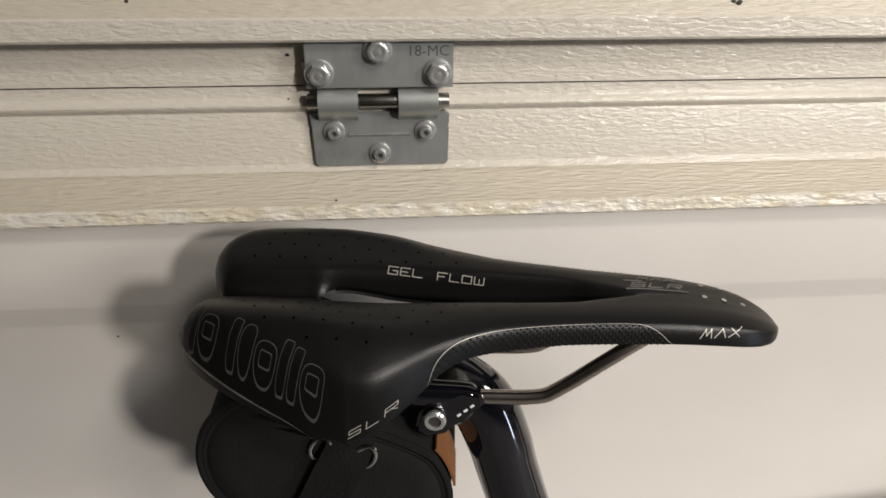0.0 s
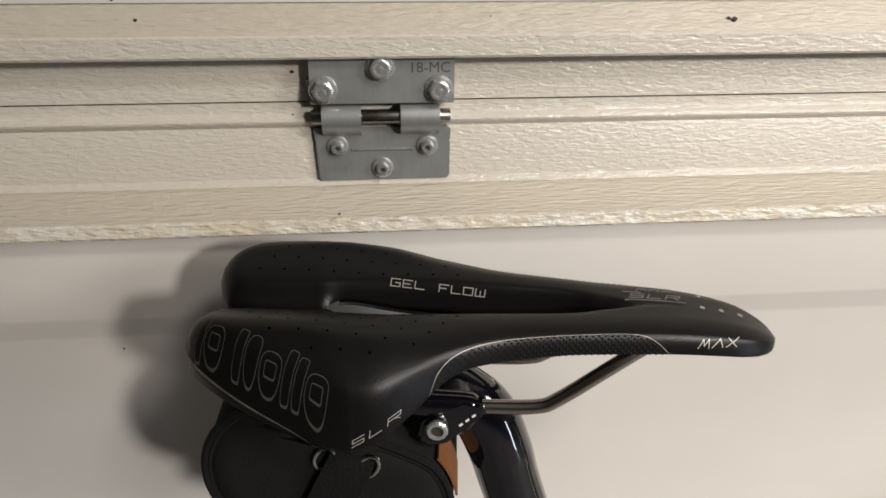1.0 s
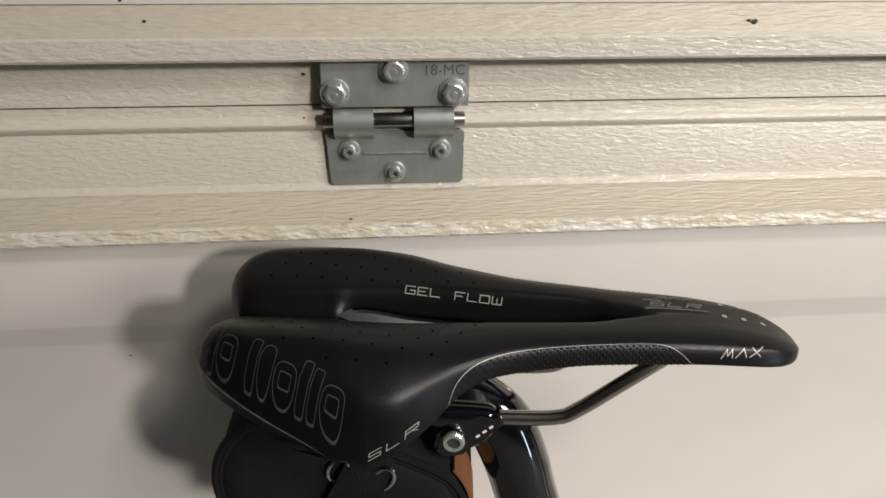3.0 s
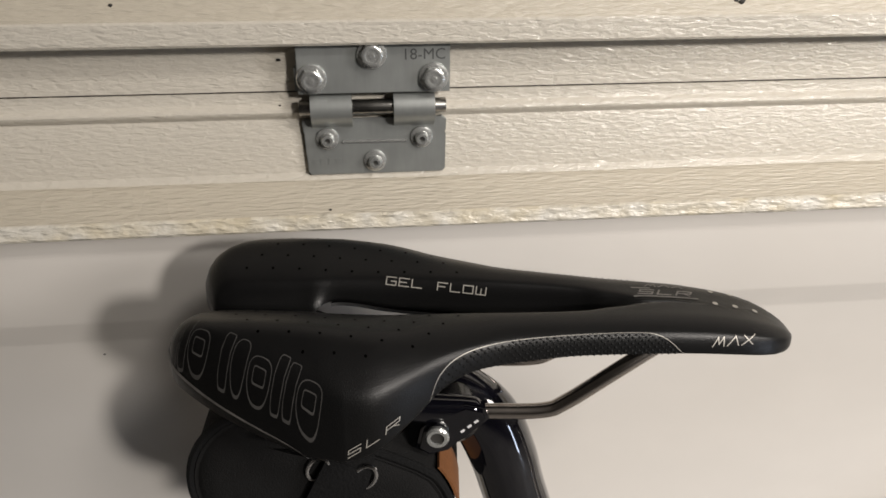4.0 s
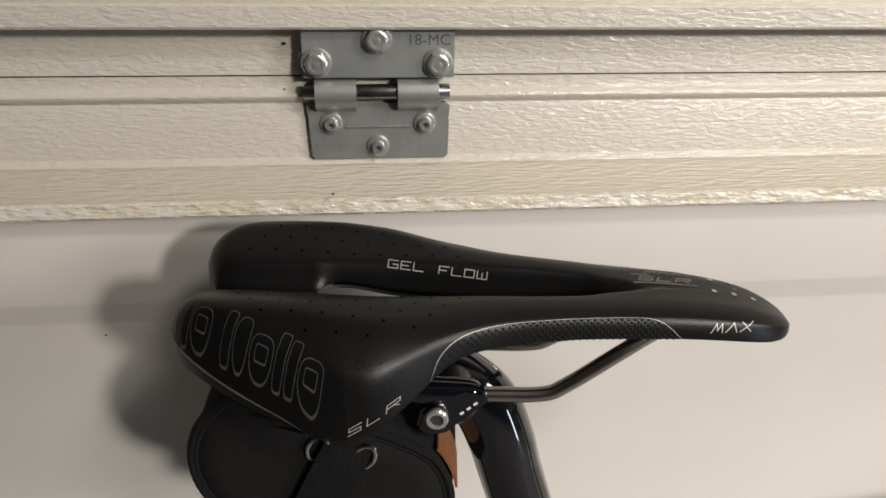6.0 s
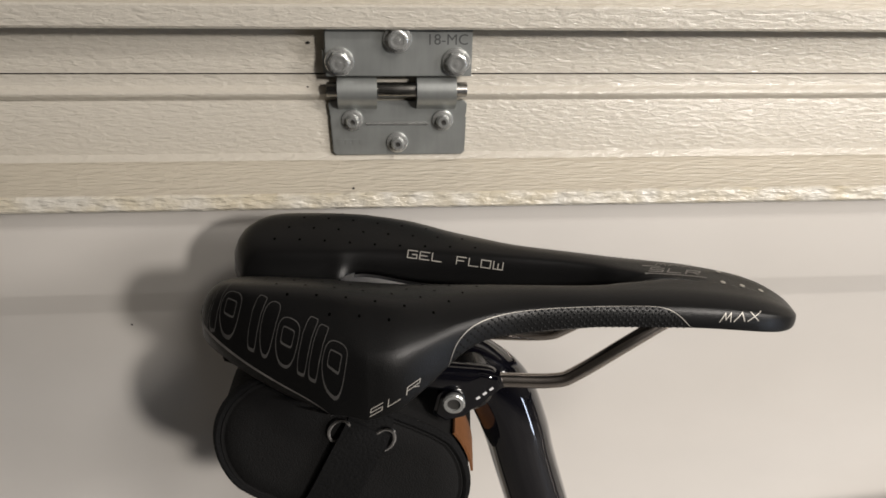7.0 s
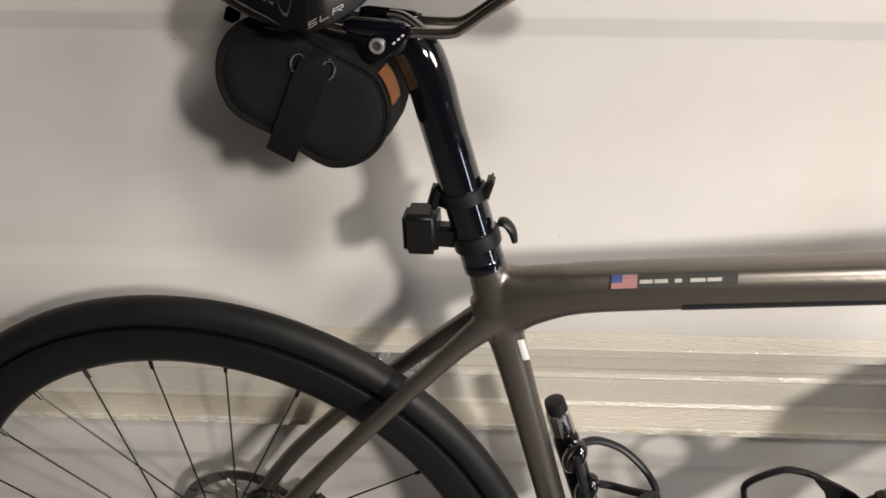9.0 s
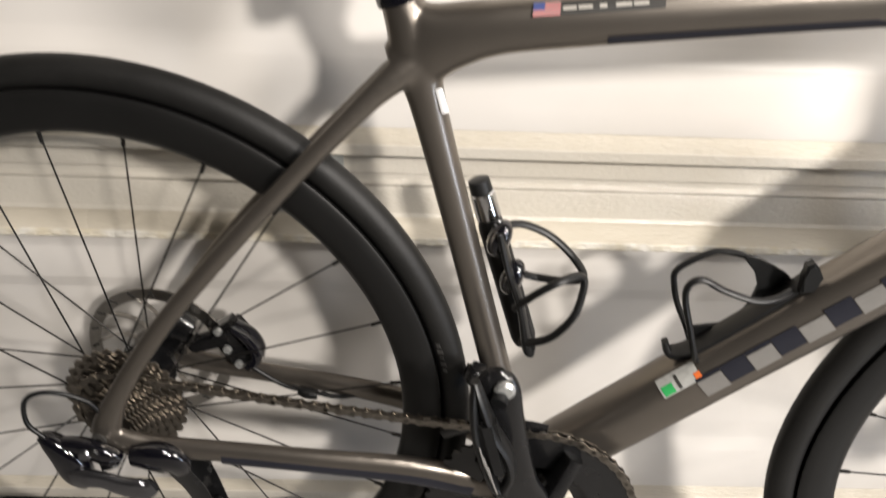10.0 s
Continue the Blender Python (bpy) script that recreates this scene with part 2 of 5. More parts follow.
def door_section(top, bottom, kind_label):
    """One section, z from bottom joint to top joint."""
    s = thing("garage_door_section", at(0, 0, bottom), kind_label, "garage door", "garage door sections", "structure")
    h = top - bottom
    X0, X1 = -2.44, 2.44
    # upper rail, from the joint down
    rib = [(0.0, h - 0.0003), (0.0005, h - 0.006)] + [(0.0 - 0.0032 * math.sin(math.pi * k / 6), h - 0.007 - 0.007 * k / 6) for k in range(7)] + [(0.0008, h - 0.015), (0.0, h - 0.017), (0.0, h - 0.046), (-0.003, h - 0.0495)]
    part("upper_rail", strip(rib, X0, X1), WHITE_GRAIN, s, "cream-white embossed steel rail")
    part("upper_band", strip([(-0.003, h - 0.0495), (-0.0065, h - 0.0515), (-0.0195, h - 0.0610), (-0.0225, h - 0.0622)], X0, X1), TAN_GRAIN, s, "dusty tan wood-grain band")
    part("upper_lip", strip([(-0.0225, h - 0.0622), (-0.0242, h - 0.0632), (-0.0246, h - 0.0700), (-0.0235, h - 0.0715), (-0.013, h - 0.0718), (-0.0085, h - 0.0725)], X0, X1), ROUGH_LIP, s, "rough white lip with yellowed foam")
    # smooth panel with a shallow recessed field
    y0, y1 = -0.0105, -0.0045
    zt, zb = h - 0.142, 0.124
    part("panel", strip([(y0, h - 0.0723), (y0, zt + 0.012), (y0 + 0.001, zt + 0.009), (y1 - 0.001, zt - 0.004), (y1, zt - 0.007), (y1, zb + 0.022), (y1 - 0.001, zb + 0.018), (y0 + 0.0015, zb + 0.002), (y0, zb - 0.001), (y0, 0.0555)], X0, X1), PANEL_WHITE, s, "smooth off-white panel with shallow creases")
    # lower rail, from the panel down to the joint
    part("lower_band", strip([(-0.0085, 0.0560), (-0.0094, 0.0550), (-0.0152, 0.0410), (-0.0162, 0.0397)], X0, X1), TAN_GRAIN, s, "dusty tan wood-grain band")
    part("lower_lip", strip([(-0.0162, 0.0397), (-0.0172, 0.0386), (-0.0172, 0.0286), (-0.0160, 0.0272), (-0.004, 0.0260), (-0.0008, 0.0252)], X0, X1), WHITE_GRAIN, s, "cream-white embossed lip")
    part("lower_rail", strip([(-0.0008, 0.0252), (0.0, 0.0244), (0.0, 0.0006), (0.0010, 0.0003)], X0, X1), WHITE_GRAIN, s, "cream-white embossed steel rail")
    part("core", block(bmesh.new(), at(0, 0.024, h / 2), (4.88, 0.038, h - 0.002)), DARK, s, "dark edge of the door core", smooth=False)
    return s


def fleck(section, x, y, z, r):
    """A small dark speck stuck to the door."""
    b = bmesh.new()
    bmesh.ops.create_icosphere(b, subdivisions=1, radius=r)
    for v in b.verts:
        v.co = Vector((v.co.x * random.uniform(0.7, 1.5), v.co.y * 0.4, v.co.z * random.uniform(0.6, 1.2))) + Vector((x, y, z - section.location.z))
    part("speck", b, DARK, section, "small dark speck")


door_section(JOINT - STEP, 0.026, "bottom garage door section with cream-white embossed rails")
middle = door_section(JOINT, JOINT - STEP, "middle garage door section with cream-white embossed rails")
upper = door_section(JOINT + STEP, JOINT, "garage door section with cream-white embossed rails")
door_section(JOINT + 2 * STEP, JOINT + STEP, "top garage door section with cream-white embossed rails")
for x, y, z, r in ((-0.1652, -0.0108, 0.8865, 0.0007), (-0.0254, -0.0200, 0.9788, 0.0008), (-0.0495, -0.0006, 1.0325, 0.0006), (0.2085, -0.0006, 1.0264, 0.0006), (0.3250, -0.0005, 0.560, 0.0007), (0.176, -0.0048, 0.700, 0.0005), (-0.245, -0.0108, 0.930, 0.0005), (0.128, -0.0235, 0.9735, 0.0006)):
    fleck(middle, x, y, z, r)
for x, y, z, r in ((0.1938, -0.0138, 1.0850, 0.0016), (0.1908, -0.0135, 1.0858, 0.0012), (-0.1235, -0.0130, 1.0870, 0.0009), (-0.1340, -0.0109, 1.0970, 0.0009), (-0.0480, -0.0008, 1.0567, 0.0011), (0.060, -0.0122, 1.0875, 0.0005), (-0.2000, -0.0122, 1.0880, 0.0006)):
    fleck(upper, x, y, z, r)
tagged(part("door_seal", block(bmesh.new(), at(0, 0.012, 0.013), (4.88, 0.04, 0.026), 0.004), RUBBER, None), "black rubber seal under the garage door", "door seal", kind="structure")
for sx in (-1, 1):
    tagged(part("door_jamb", block(bmesh.new(), at(sx * 2.445, 0.0, 1.0), (0.02, 0.06, 2.0), 0.003), WHITE_GRAIN, None), "white painted garage door jamb", "door jamb", kind="structure")


def bolt_head(parent, x, y, z, r, hexagon):
    b = bmesh.new()
    m = at(x, y, z) @ SIDE
    lathe(b, [(r * 1.0, 0), (r * 1.02, 0.0006), (r * 0.96, 0.0014), (r * 0.72, 0.0019)], m, 28)
    if hexagon:
        lathe(b, [(r * 0.80, 0.0010), (r * 0.80, 0.0040), (r * 0.72, 0.0052)], m, 6)
        lathe(b, [(r * 0.70, 0.0046), (r * 0.68, 0.0056), (r * 0.60, 0.0060), (r * 0.44, 0.0059), (r * 0.40, 0.0055), (r * 0.20, 0.0055), (r * 0.17, 0.0059)], m, 28)
    else:
        lathe(b, [(r * 0.62, 0.0010), (r * 0.60, 0.0040), (r * 0.46, 0.0054), (r * 0.26, 0.0054), (r * 0.24, 0.0040)], m, 28)
    ob = part("bolt" if hexagon else "screw", b, BOLT, parent, "bright zinc hexagon bolt" if hexagon else "bright zinc socket screw")
    if not hexagon:
        star = [((0.24 if k % 2 else 0.13) * r * math.cos(math.pi * k / 6), (0.24 if k % 2 else 0.13) * r * math.sin(math.pi * k / 6)) for k in range(12)]
        part("socket", slab(bmesh.new(), star, at(x, y - 0.0042, z) @ SIDE, 0.0004), DARK, ob, "dark star socket")
    return ob


def letters(text, size, bold=0.0):
    """A flat mesh of the text, its left end on the baseline at the origin."""
    c = bpy.data.curves.new("lettering", "FONT")
    c.body, c.size, c.offset, c.resolution_u = text, size, bold, 3
    ob = bpy.data.objects.new("lettering", c)
    scene.collection.objects.link(ob)
    bpy.context.view_layer.update()
    me = bpy.data.meshes.new_from_object(ob)
    bpy.data.objects.remove(ob)
    bm = bmesh.new()
    bm.from_mesh(me)
    return bm


def hinge(x, z, full=True):
    """A garage door hinge: lower leaf with knuckles, pin, upper leaf; z is the joint."""
    h = thing("door_hinge", at(x, 0, z), "grey zinc-plated steel garage door hinge with bolts", "hinge", "garage door hinges")
    lower = [(-0.0368, -0.0448), (-0.0352, -0.0464), (0.0380, -0.0464), (0.0396, -0.0448), (0.0400, -0.0245), (0.0388, -0.0232), (0.0400, -0.0218), (0.0402, -0.0160), (0.0375, -0.0138), (0.0340, -0.0150), (-0.0345, -0.0150), (-0.0375, -0.0138), (-0.0385, -0.0160), (-0.0380, -0.0218), (-0.0368, -0.0232), (-0.0378, -0.0245)]
    part("lower_leaf", slab(bmesh.new(), lower, at(0, -0.0015, 0) @ SIDE, 0.0018, 0.0004), ZINC, h, "grey zinc lower leaf")
    for x0, x1 in ((-0.0328, -0.0110), (0.0112, 0.0333)):
        b = bmesh.new()
        pts = [(0.0010, -0.0200), (0.0032, -0.0172), (0.0080, -0.0142), (0.0112, -0.0095), (0.0110, -0.0055), (0.0085, -0.0022), (0.0050, -0.0020), (0.0024, -0.0050)]
        pts = [(-y, zz) for y, zz in pts]
        rows = [[b.verts.new((xx, y, zz)) for y, zz in smooth_line(pts, 3)] for xx in (x0, x1)]
        for k in range(len(rows[0]) - 1):
            b.faces.new((rows[0][k], rows[0][k + 1], rows[1][k + 1], rows[1][k]))
        b.normal_update()
        bmesh.ops.solidify(b, geom=b.faces[:], thickness=0.0016)
        part("knuckle", b, ZINC, h, "rolled zinc knuckle")
    part("hinge_pin", tube(bmesh.new(), [(-0.0388, -0.0066, -0.0072, 0.0038, 0.0038), (-0.0384, -0.0066, -0.0072, 0.0041, 0.0041), (0.0390, -0.0066, -0.0072, 0.0041, 0.0041), (0.0394, -0.0066, -0.0072, 0.0038, 0.0038)], 18, curve=False), PIN, h, "bare steel hinge pin")
    upper = [(-0.0384, 0.0012), (0.0412, 0.0012), (0.0412, 0.0270), (-0.0384, 0.0270)]
    part("upper_leaf", slab(bmesh.new(), upper, at(0, -0.0085, 0) @ SIDE, 0.0020, 0.0004), ZINC, h, "grey zinc upper leaf")
    b = block(bmesh.new(), at(0, -0.0050, 0.0085), (0.080, 0.0080, 0.014), 0.001)
    part("upper_leaf_fold", b, ZINC, h, "folded zinc flange")
    for bx, bz in ((-0.0310, 0.0092), (0.0325, 0.0090), (0.0005, 0.0215)):
        bolt_head(h, bx, -0.0105, bz, 0.0078, True)
    for bx, bz in ((-0.0252, -0.0255), (0.0264, -0.0258), (0.0003, -0.0388)):
        bolt_head(h, bx, -0.0032, bz, 0.0062, False)
    part("rib", block(bmesh.new(), at(0.0004, -0.0036, -0.0275), (0.037, 0.0020, 0.0022), 0.0009), BOLT, h, "pressed stiffening rib")
    if full:
        t = letters("18-MC", 0.0082)
        bmesh.ops.transform(t, matrix=at(0.0160, -0.0106, 0.0183) @ Matrix.Rotation(radians(90), 4, "X"), verts=t.verts[:])
        part("stamped_mark", t, material("stamped_zinc", (0.15, 0.155, 0.155), 0.5, 0.8, 0.1, 60), h, "stamped characters", smooth=False)
        b = bmesh.new()
        for k in range(4):
            block(b, at(-0.0325 + 0.0042 * k, -0.0034, -0.0385), (0.0028, 0.0003, 0.0032))
        part("faint_mark", b, ZINC, h, "faint stamped bars", smooth=False)
    return h


hinge(0.0, JOINT)
hinge(0.0, JOINT - STEP, False)

# ---- bicycle: x forward from the rear axle, y towards the door, z up from the axle ----
R_TYRE = 0.342
BIKE = Matrix.Translation((-0.1667, -0.1178, 0.3416)) @ Matrix.Rotation(radians(-6.111), 4, "Z") @ Matrix.Rotation(radians(-2.814), 4, "X")
GROUND = BIKE @ at(0, 0, -R_TYRE)
bike = thing("road_bicycle", GROUND, "bronze-grey disc-brake road bicycle leaning against the garage door", "bicycle")
UP = at(0, 0, R_TYRE)


def piece(name, bm, mat, label="", parent=None, smooth=True, soft=False):
    """A part of the bicycle, or a piece of such a part."""
    ob = part(name, bm, mat, parent or bike, label, smooth, soft)
    if parent is None:
        ob.matrix_local = UP
    return ob


def on_side(outline, y, thick, bevel=0.0):
    return slab(bmesh.new(), outline, at(0, y, 0) @ SIDE, thick, bevel)


# frame: tubes flow into each other
fr = bmesh.new()
tube(fr, [(0.408, 0, -0.070, 0.022, 0.020), (0.383, 0, 0.003, 0.017, 0.0150), (0.3616, 0, 0.0747, 0.0140, 0.0140), (0.322, 0, 0.212, 0.0135, 0.0135), (0.290, 0, 0.322, 0.0142, 0.0150), (0.281, 0, 0.352, 0.0165, 0.0200), (0.2735, 0, 0.380, 0.0172, 0.0172), (0.2665, 0, 0.404, 0.0158, 0.0158)], 24, 6)
tube(fr, [(0.268, 0, 0.388, 0.010, 0.010), (0.281, 0, 0.3845, 0.0150, 0.0150), (0.298, 0, 0.3835, 0.0168, 0.0160), (0.330, 0, 0.3870, 0.0178, 0.0172), (0.37, 0, 0.3905, 0.017, 0.016)], 24, 6)
tube(fr, [(0.262, 0, 0.352, 0.013, 0.016), (0.285, 0, 0.364, 0.017, 0.026), (0.305, 0, 0.3735, 0.0185, 0.0235), (0.340, 0, 0.3845, 0.0190, 0.0205), (0.40, 0, 0.3935, 0.0195, 0.0195), (0.50, 0, 0.4068, 0.0200, 0.0190), (0.62, 0, 0.4225, 0.0210, 0.0190), (0.72, 0, 0.436, 0.022, 0.021), (0.803, 0, 0.445, 0.023, 0.026)], 24, 6, 2.5)
tube(fr, [(0.396, 0, -0.066, 0.030, 0.026), (0.445, 0, -0.0175, 0.028, 0.0275), (0.516, 0, 0.0500, 0.0265, 0.0285), (0.60, 0, 0.130, 0.0265, 0.0285), (0.70, 0, 0.225, 0.0265, 0.0285), (0.78, 0, 0.300, 0.025, 0.0290), (0.825, 0, 0.345, 0.022, 0.026)], 28, 5, 2.7)
tube(fr, [(0.838, 0, 0.310, 0.025, 0.025), (0.828, 0, 0.345, 0.022, 0.022), (0.812, 0, 0.40, 0.021, 0.021), (0.793, 0, 0.462, 0.0215, 0.0215)], 24, 5)
for sy in (-1, 1):
    tube(fr, [(0.285, sy * 0.006, 0.360, 0.010, 0.014), (0.268, sy * 0.012, 0.347, 0.0090, 0.0125), (0.245, sy * 0.019, 0.326, 0.0075, 0.0098), (0.196, sy * 0.032, 0.274, 0.0072, 0.0086), (0.130, sy * 0.047, 0.199, 0.0072, 0.0086), (0.068, sy * 0.058, 0.122, 0.0072, 0.0090), (0.024, sy * 0.065, 0.052, 0.0078, 0.0100), (0.006, sy * 0.068, 0.012, 0.0085, 0.0135), (0.001, sy * 0.069, -0.006, 0.008, 0.012)], 18, 5)
    tube(fr, [(-0.006, sy * 0.069, 0.000, 0.0075, 0.0125), (0.018, sy * 0.068, -0.007, 0.0085, 0.0145), (0.050, sy * 0.065, -0.0125, 0.0085, 0.0125), (0.110, sy * 0.061, -0.0145, 0.0085, 0.0115), (0.20, sy * 0.056, -0.0185, 0.0090, 0.0120), (0.29, sy * 0.047, -0.027, 0.0100, 0.0140), (0.355, sy * 0.036, -0.046, 0.0120, 0.0170), (0.400, sy * 0.026, -0.066, 0.013, 0.020)], 18, 5)
lathe(fr, [(0.024, -0.042), (0.0255, -0.040), (0.0255, 0.040), (0.024, 0.042)], at(0.408, 0, -0.070) @ SIDE, 32)
frame_ob = piece("frame", fr, FRAME_PAINT, "satin bronze-grey carbon frame", soft=True)
blend = frame_ob.modifiers.new("blend", "REMESH")
blend.mode, blend.voxel_size, blend.use_smooth_shade = "VOXEL", 0.0018, True
even = frame_ob.modifiers.new("even", "SMOOTH")
even.factor, even.iterations = 0.5, 14

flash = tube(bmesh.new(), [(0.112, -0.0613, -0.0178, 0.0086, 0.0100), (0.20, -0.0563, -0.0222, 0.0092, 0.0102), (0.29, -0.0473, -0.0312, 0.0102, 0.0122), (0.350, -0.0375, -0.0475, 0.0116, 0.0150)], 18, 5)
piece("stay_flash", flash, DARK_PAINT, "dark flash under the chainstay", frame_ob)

# painted marks on the frame
NX, NZ = -0.688, 0.725  # across the down tube, upwards
DX, DZ = 0.725, 0.688


def on_down_tube(name, s0, s1, a0, a1, mat, label):
    """A decal on the near side of the down tube: s along it from the bottom bracket, a across it (-1 to 1)."""
    bm = bmesh.new()
    n = 8
    grid = []
    for i in range(n + 1):
        row = []
        for j in range(n + 1):
            s = s0 + (s1 - s0) * i / n
            a = a0 + (a1 - a0) * j / n
            x, z = 0.516 + DX * (s - 0.1678), 0.0500 + DZ * (s - 0.1678)
            depth = 0.0270 * (1 - abs(a) ** 2.7) ** (1 / 2.7)
            row.append(bm.verts.new((x + NX * a * 0.0290, -depth - (0.0012 if mat in (GREEN_DECAL, ORANGE_DECAL, DARK) else 0.0007), z + NZ * a * 0.0290)))
        grid.append(row)
    for i in range(n):
        for j in range(n):
            bm.faces.new((grid[i][j], grid[i + 1][j], grid[i + 1][j + 1], grid[i][j + 1]))
    return piece(name, bm, mat, label, frame_ob)


for k in range(11):
    s0 = 0.2150 + 0.0243 * k
    on_down_tube("block_mark", s0, s0 + 0.0236, -0.14 if k % 2 else -0.20, 0.54 if k % 2 else 0.42, DARK_PAINT if k % 2 else PALE_PAINT, "dark blue-grey block" if k % 2 else "pale grey block")
for s0 in (0.2150, 0.2636):
    on_down_tube("block_edge", s0, s0 + 0.0236, 0.45, 0.55, DARK_PAINT, "dark line over a pale block")
on_down_tube("white_sticker", 0.183, 0.222, 0.46, 0.93, STICKER, "white certification sticker")
on_down_tube("green_dot", 0.185, 0.196, 0.50, 0.78, GREEN_DECAL, "green sticker field")
on_down_tube("orange_tab", 0.217, 0.223, 0.55, 0.72, ORANGE_DECAL, "small orange tab")
on_down_tube("black_bar", 0.200, 0.203, 0.52, 0.88, DARK, "black sticker bar")


def on_top_tube(name, x0, x1, a0, a1, mat, label, lift=0.0007, n=10):
    """A decal on the near side of the top tube; a from -1 (bottom) to 1 (top)."""
    bm = bmesh.new()
    grid = []
    for i in range(n + 1):
        row = []
        for j in range(5):
            x = x0 + (x1 - x0) * i / n
            a = a0 + (a1 - a0) * j / 4
            z = 0.3935 + (x - 0.40) * 0.1325
            row.append(bm.verts.new((x, -0.0197 * (1 - abs(a) ** 2.5) ** (1 / 2.5) - lift, z + a * 0.0195)))
        grid.append(row)
    for i in range(n):
        for j in range(4):
            bm.faces.new((grid[i][j], grid[i + 1][j], grid[i + 1][j + 1], grid[i][j + 1]))
    return piece(name, bm, mat, label, frame_ob)


on_top_tube("name_plate", 0.3640, 0.4560, 0.44, 0.86, DARK, "black rider sticker with plain bars")
on_top_tube("flag_field", 0.3645, 0.3838, 0.44, 0.88, PALE_PAINT, "small striped flag", 0.0010)
for k in range(5):
    on_top_tube("flag_stripe", 0.3646, 0.3837, 0.455 + 0.085 * k, 0.510 + 0.085 * k, RED_DECAL, "red flag stripe", 0.0013)
on_top_tube("flag_canton", 0.3646, 0.3728, 0.66, 0.88, BLUE_DECAL, "blue flag corner", 0.0016)
for x0, x1 in ((0.3855, 0.3950), (0.3962, 0.4060), (0.4108, 0.4160), (0.4220, 0.4330), (0.4342, 0.4445)):
    on_top_tube("name_bar", x0, x1, 0.60, 0.72, PRINT, "grey bar", 0.0012, 3)
on_top_tube("dark_flash", 0.42, 0.79, -0.80, -0.48, DARK_PAINT, "dark tapering flash", n=24)
bm = bmesh.new()
tube(bm, [(0.2990, -0.0118, 0.338, 0.0006, 0.0030), (0.3050, -0.0118, 0.3190, 0.0006, 0.0030)], 8, curve=False)
piece("seat_tube_mark", bm, WHITE_DECAL, "white square mark", frame_ob)

# fork, head parts and handlebar
bm = bmesh.new()
for sy in (-1, 1):
    tube(bm, [(0.846, sy * 0.012, 0.305, 0.018, 0.020), (0.862, sy * 0.036, 0.270, 0.012, 0.019), (0.900, sy * 0.048, 0.150, 0.010, 0.016), (0.950, sy * 0.052, 0.040, 0.009, 0.013), (0.978, sy * 0.054, -0.004, 0.009, 0.012)], 16, 5)
piece("fork", bm, FRAME_PAINT, "bronze-grey carbon fork")
bm = bmesh.new()
tube(bm, [(0.794, 0, 0.462, 0.020, 0.020), (0.784, 0, 0.497, 0.019, 0.019)], 20, curve=False)
tube(bm, [(0.784, 0, 0.480, 0.018, 0.018), (0.83, 0, 0.488, 0.016, 0.016), (0.888, 0, 0.498, 0.019, 0.019)], 18)
piece("stem", bm, BLACK_METAL, "black alloy stem")
for sy in (-1, 1):
    piece("handlebar", rod([(0.888, 0, 0.498), (0.888, sy * 0.10, 0.498), (0.890, sy * 0.175, 0.498), (0.915, sy * 0.200, 0.495), (0.960, sy * 0.203, 0.475), (0.968, sy * 0.204, 0.42), (0.93, sy * 0.205, 0.37), (0.86, sy * 0.206, 0.365)], 0.0155, 14, 5), BLACK_PLASTIC, "black taped drop handlebar")
    bm = tube(bmesh.new(), [(0.955, sy * 0.203, 0.482, 0.015, 0.018), (1.00, sy * 0.203, 0.500, 0.014, 0.019), (1.035, sy * 0.203, 0.535, 0.012, 0.013)], 14)
    tube(bm, [(1.022, sy * 0.203, 0.505, 0.006, 0.010), (1.035, sy * 0.203, 0.45, 0.006, 0.008), (1.018, sy * 0.203, 0.40, 0.006, 0.006)], 10)
    piece("brake_hood", bm, BLACK_PLASTIC, "black rubber brake hood with lever")

# seat post with clamp head
LX, LZ = -0.2777, 0.9607  # along the seat tube, upwards


def on_post(v, side=0.0, y=0.0):
    """A point on the seat post's line at height v, moved to the front by side."""
    return Vector((0.2645 - 0.310 * (v - 0.4045) + side * 0.9607, y, v + side * 0.2777))


bm = bmesh.new()
tube(bm, [(*on_post(0.398), 0.0170, 0.0170), (*on_post(0.42), 0.0170, 0.0170), (*on_post(0.47), 0.0166, 0.0166), (*on_post(0.520), 0.0166, 0.0166), (0.2222, 0, 0.5425, 0.0166, 0.0170), (0.2130, 0, 0.5640, 0.0160, 0.0170), (0.1995, 0, 0.5780, 0.0140, 0.0150), (0.1880, 0, 0.5830, 0.011, 0.012)], 32, 8)
post = piece("seat_post", bm, GLOSS, "glossy black carbon seat post")
bm = lathe(bmesh.new(), [(0.009, -0.026), (0.0115, -0.024), (0.0115, 0.024), (0.009, 0.026)], at(0.197, 0, 0.579) @ SIDE, 28)
piece("clamp_barrel", bm, BLACK_METAL, "black clamp barrel", post)
for sy in (-1, 1):
    m = on_side([(0.1800, 0.5670), (0.1860, 0.5630), (0.1945, 0.5655), (0.2030, 0.5745), (0.2130, 0.5830), (0.2110, 0.5885), (0.2020, 0.5905), (0.1920, 0.5860), (0.1820, 0.5770)], sy * 0.0245 + 0.004, 0.008, 0.0016)
    piece("clamp_ear", m, GLOSS, "black rail clamp ear", post)
for sy in (-1, 1):
    piece("rail_cradle", tube(bmesh.new(), [(0.166, sy * 0.0225, 0.5875, 0.004, 0.004), (0.172, sy * 0.0225, 0.5865, 0.0058, 0.0060), (0.190, sy * 0.0225, 0.5850, 0.0062, 0.0066), (0.205, sy * 0.0222, 0.5845, 0.0058, 0.0060), (0.209, sy * 0.0220, 0.5840, 0.0044, 0.0044)], 18, 4, 2.6), GLOSS, "glossy black rail cradle", post)
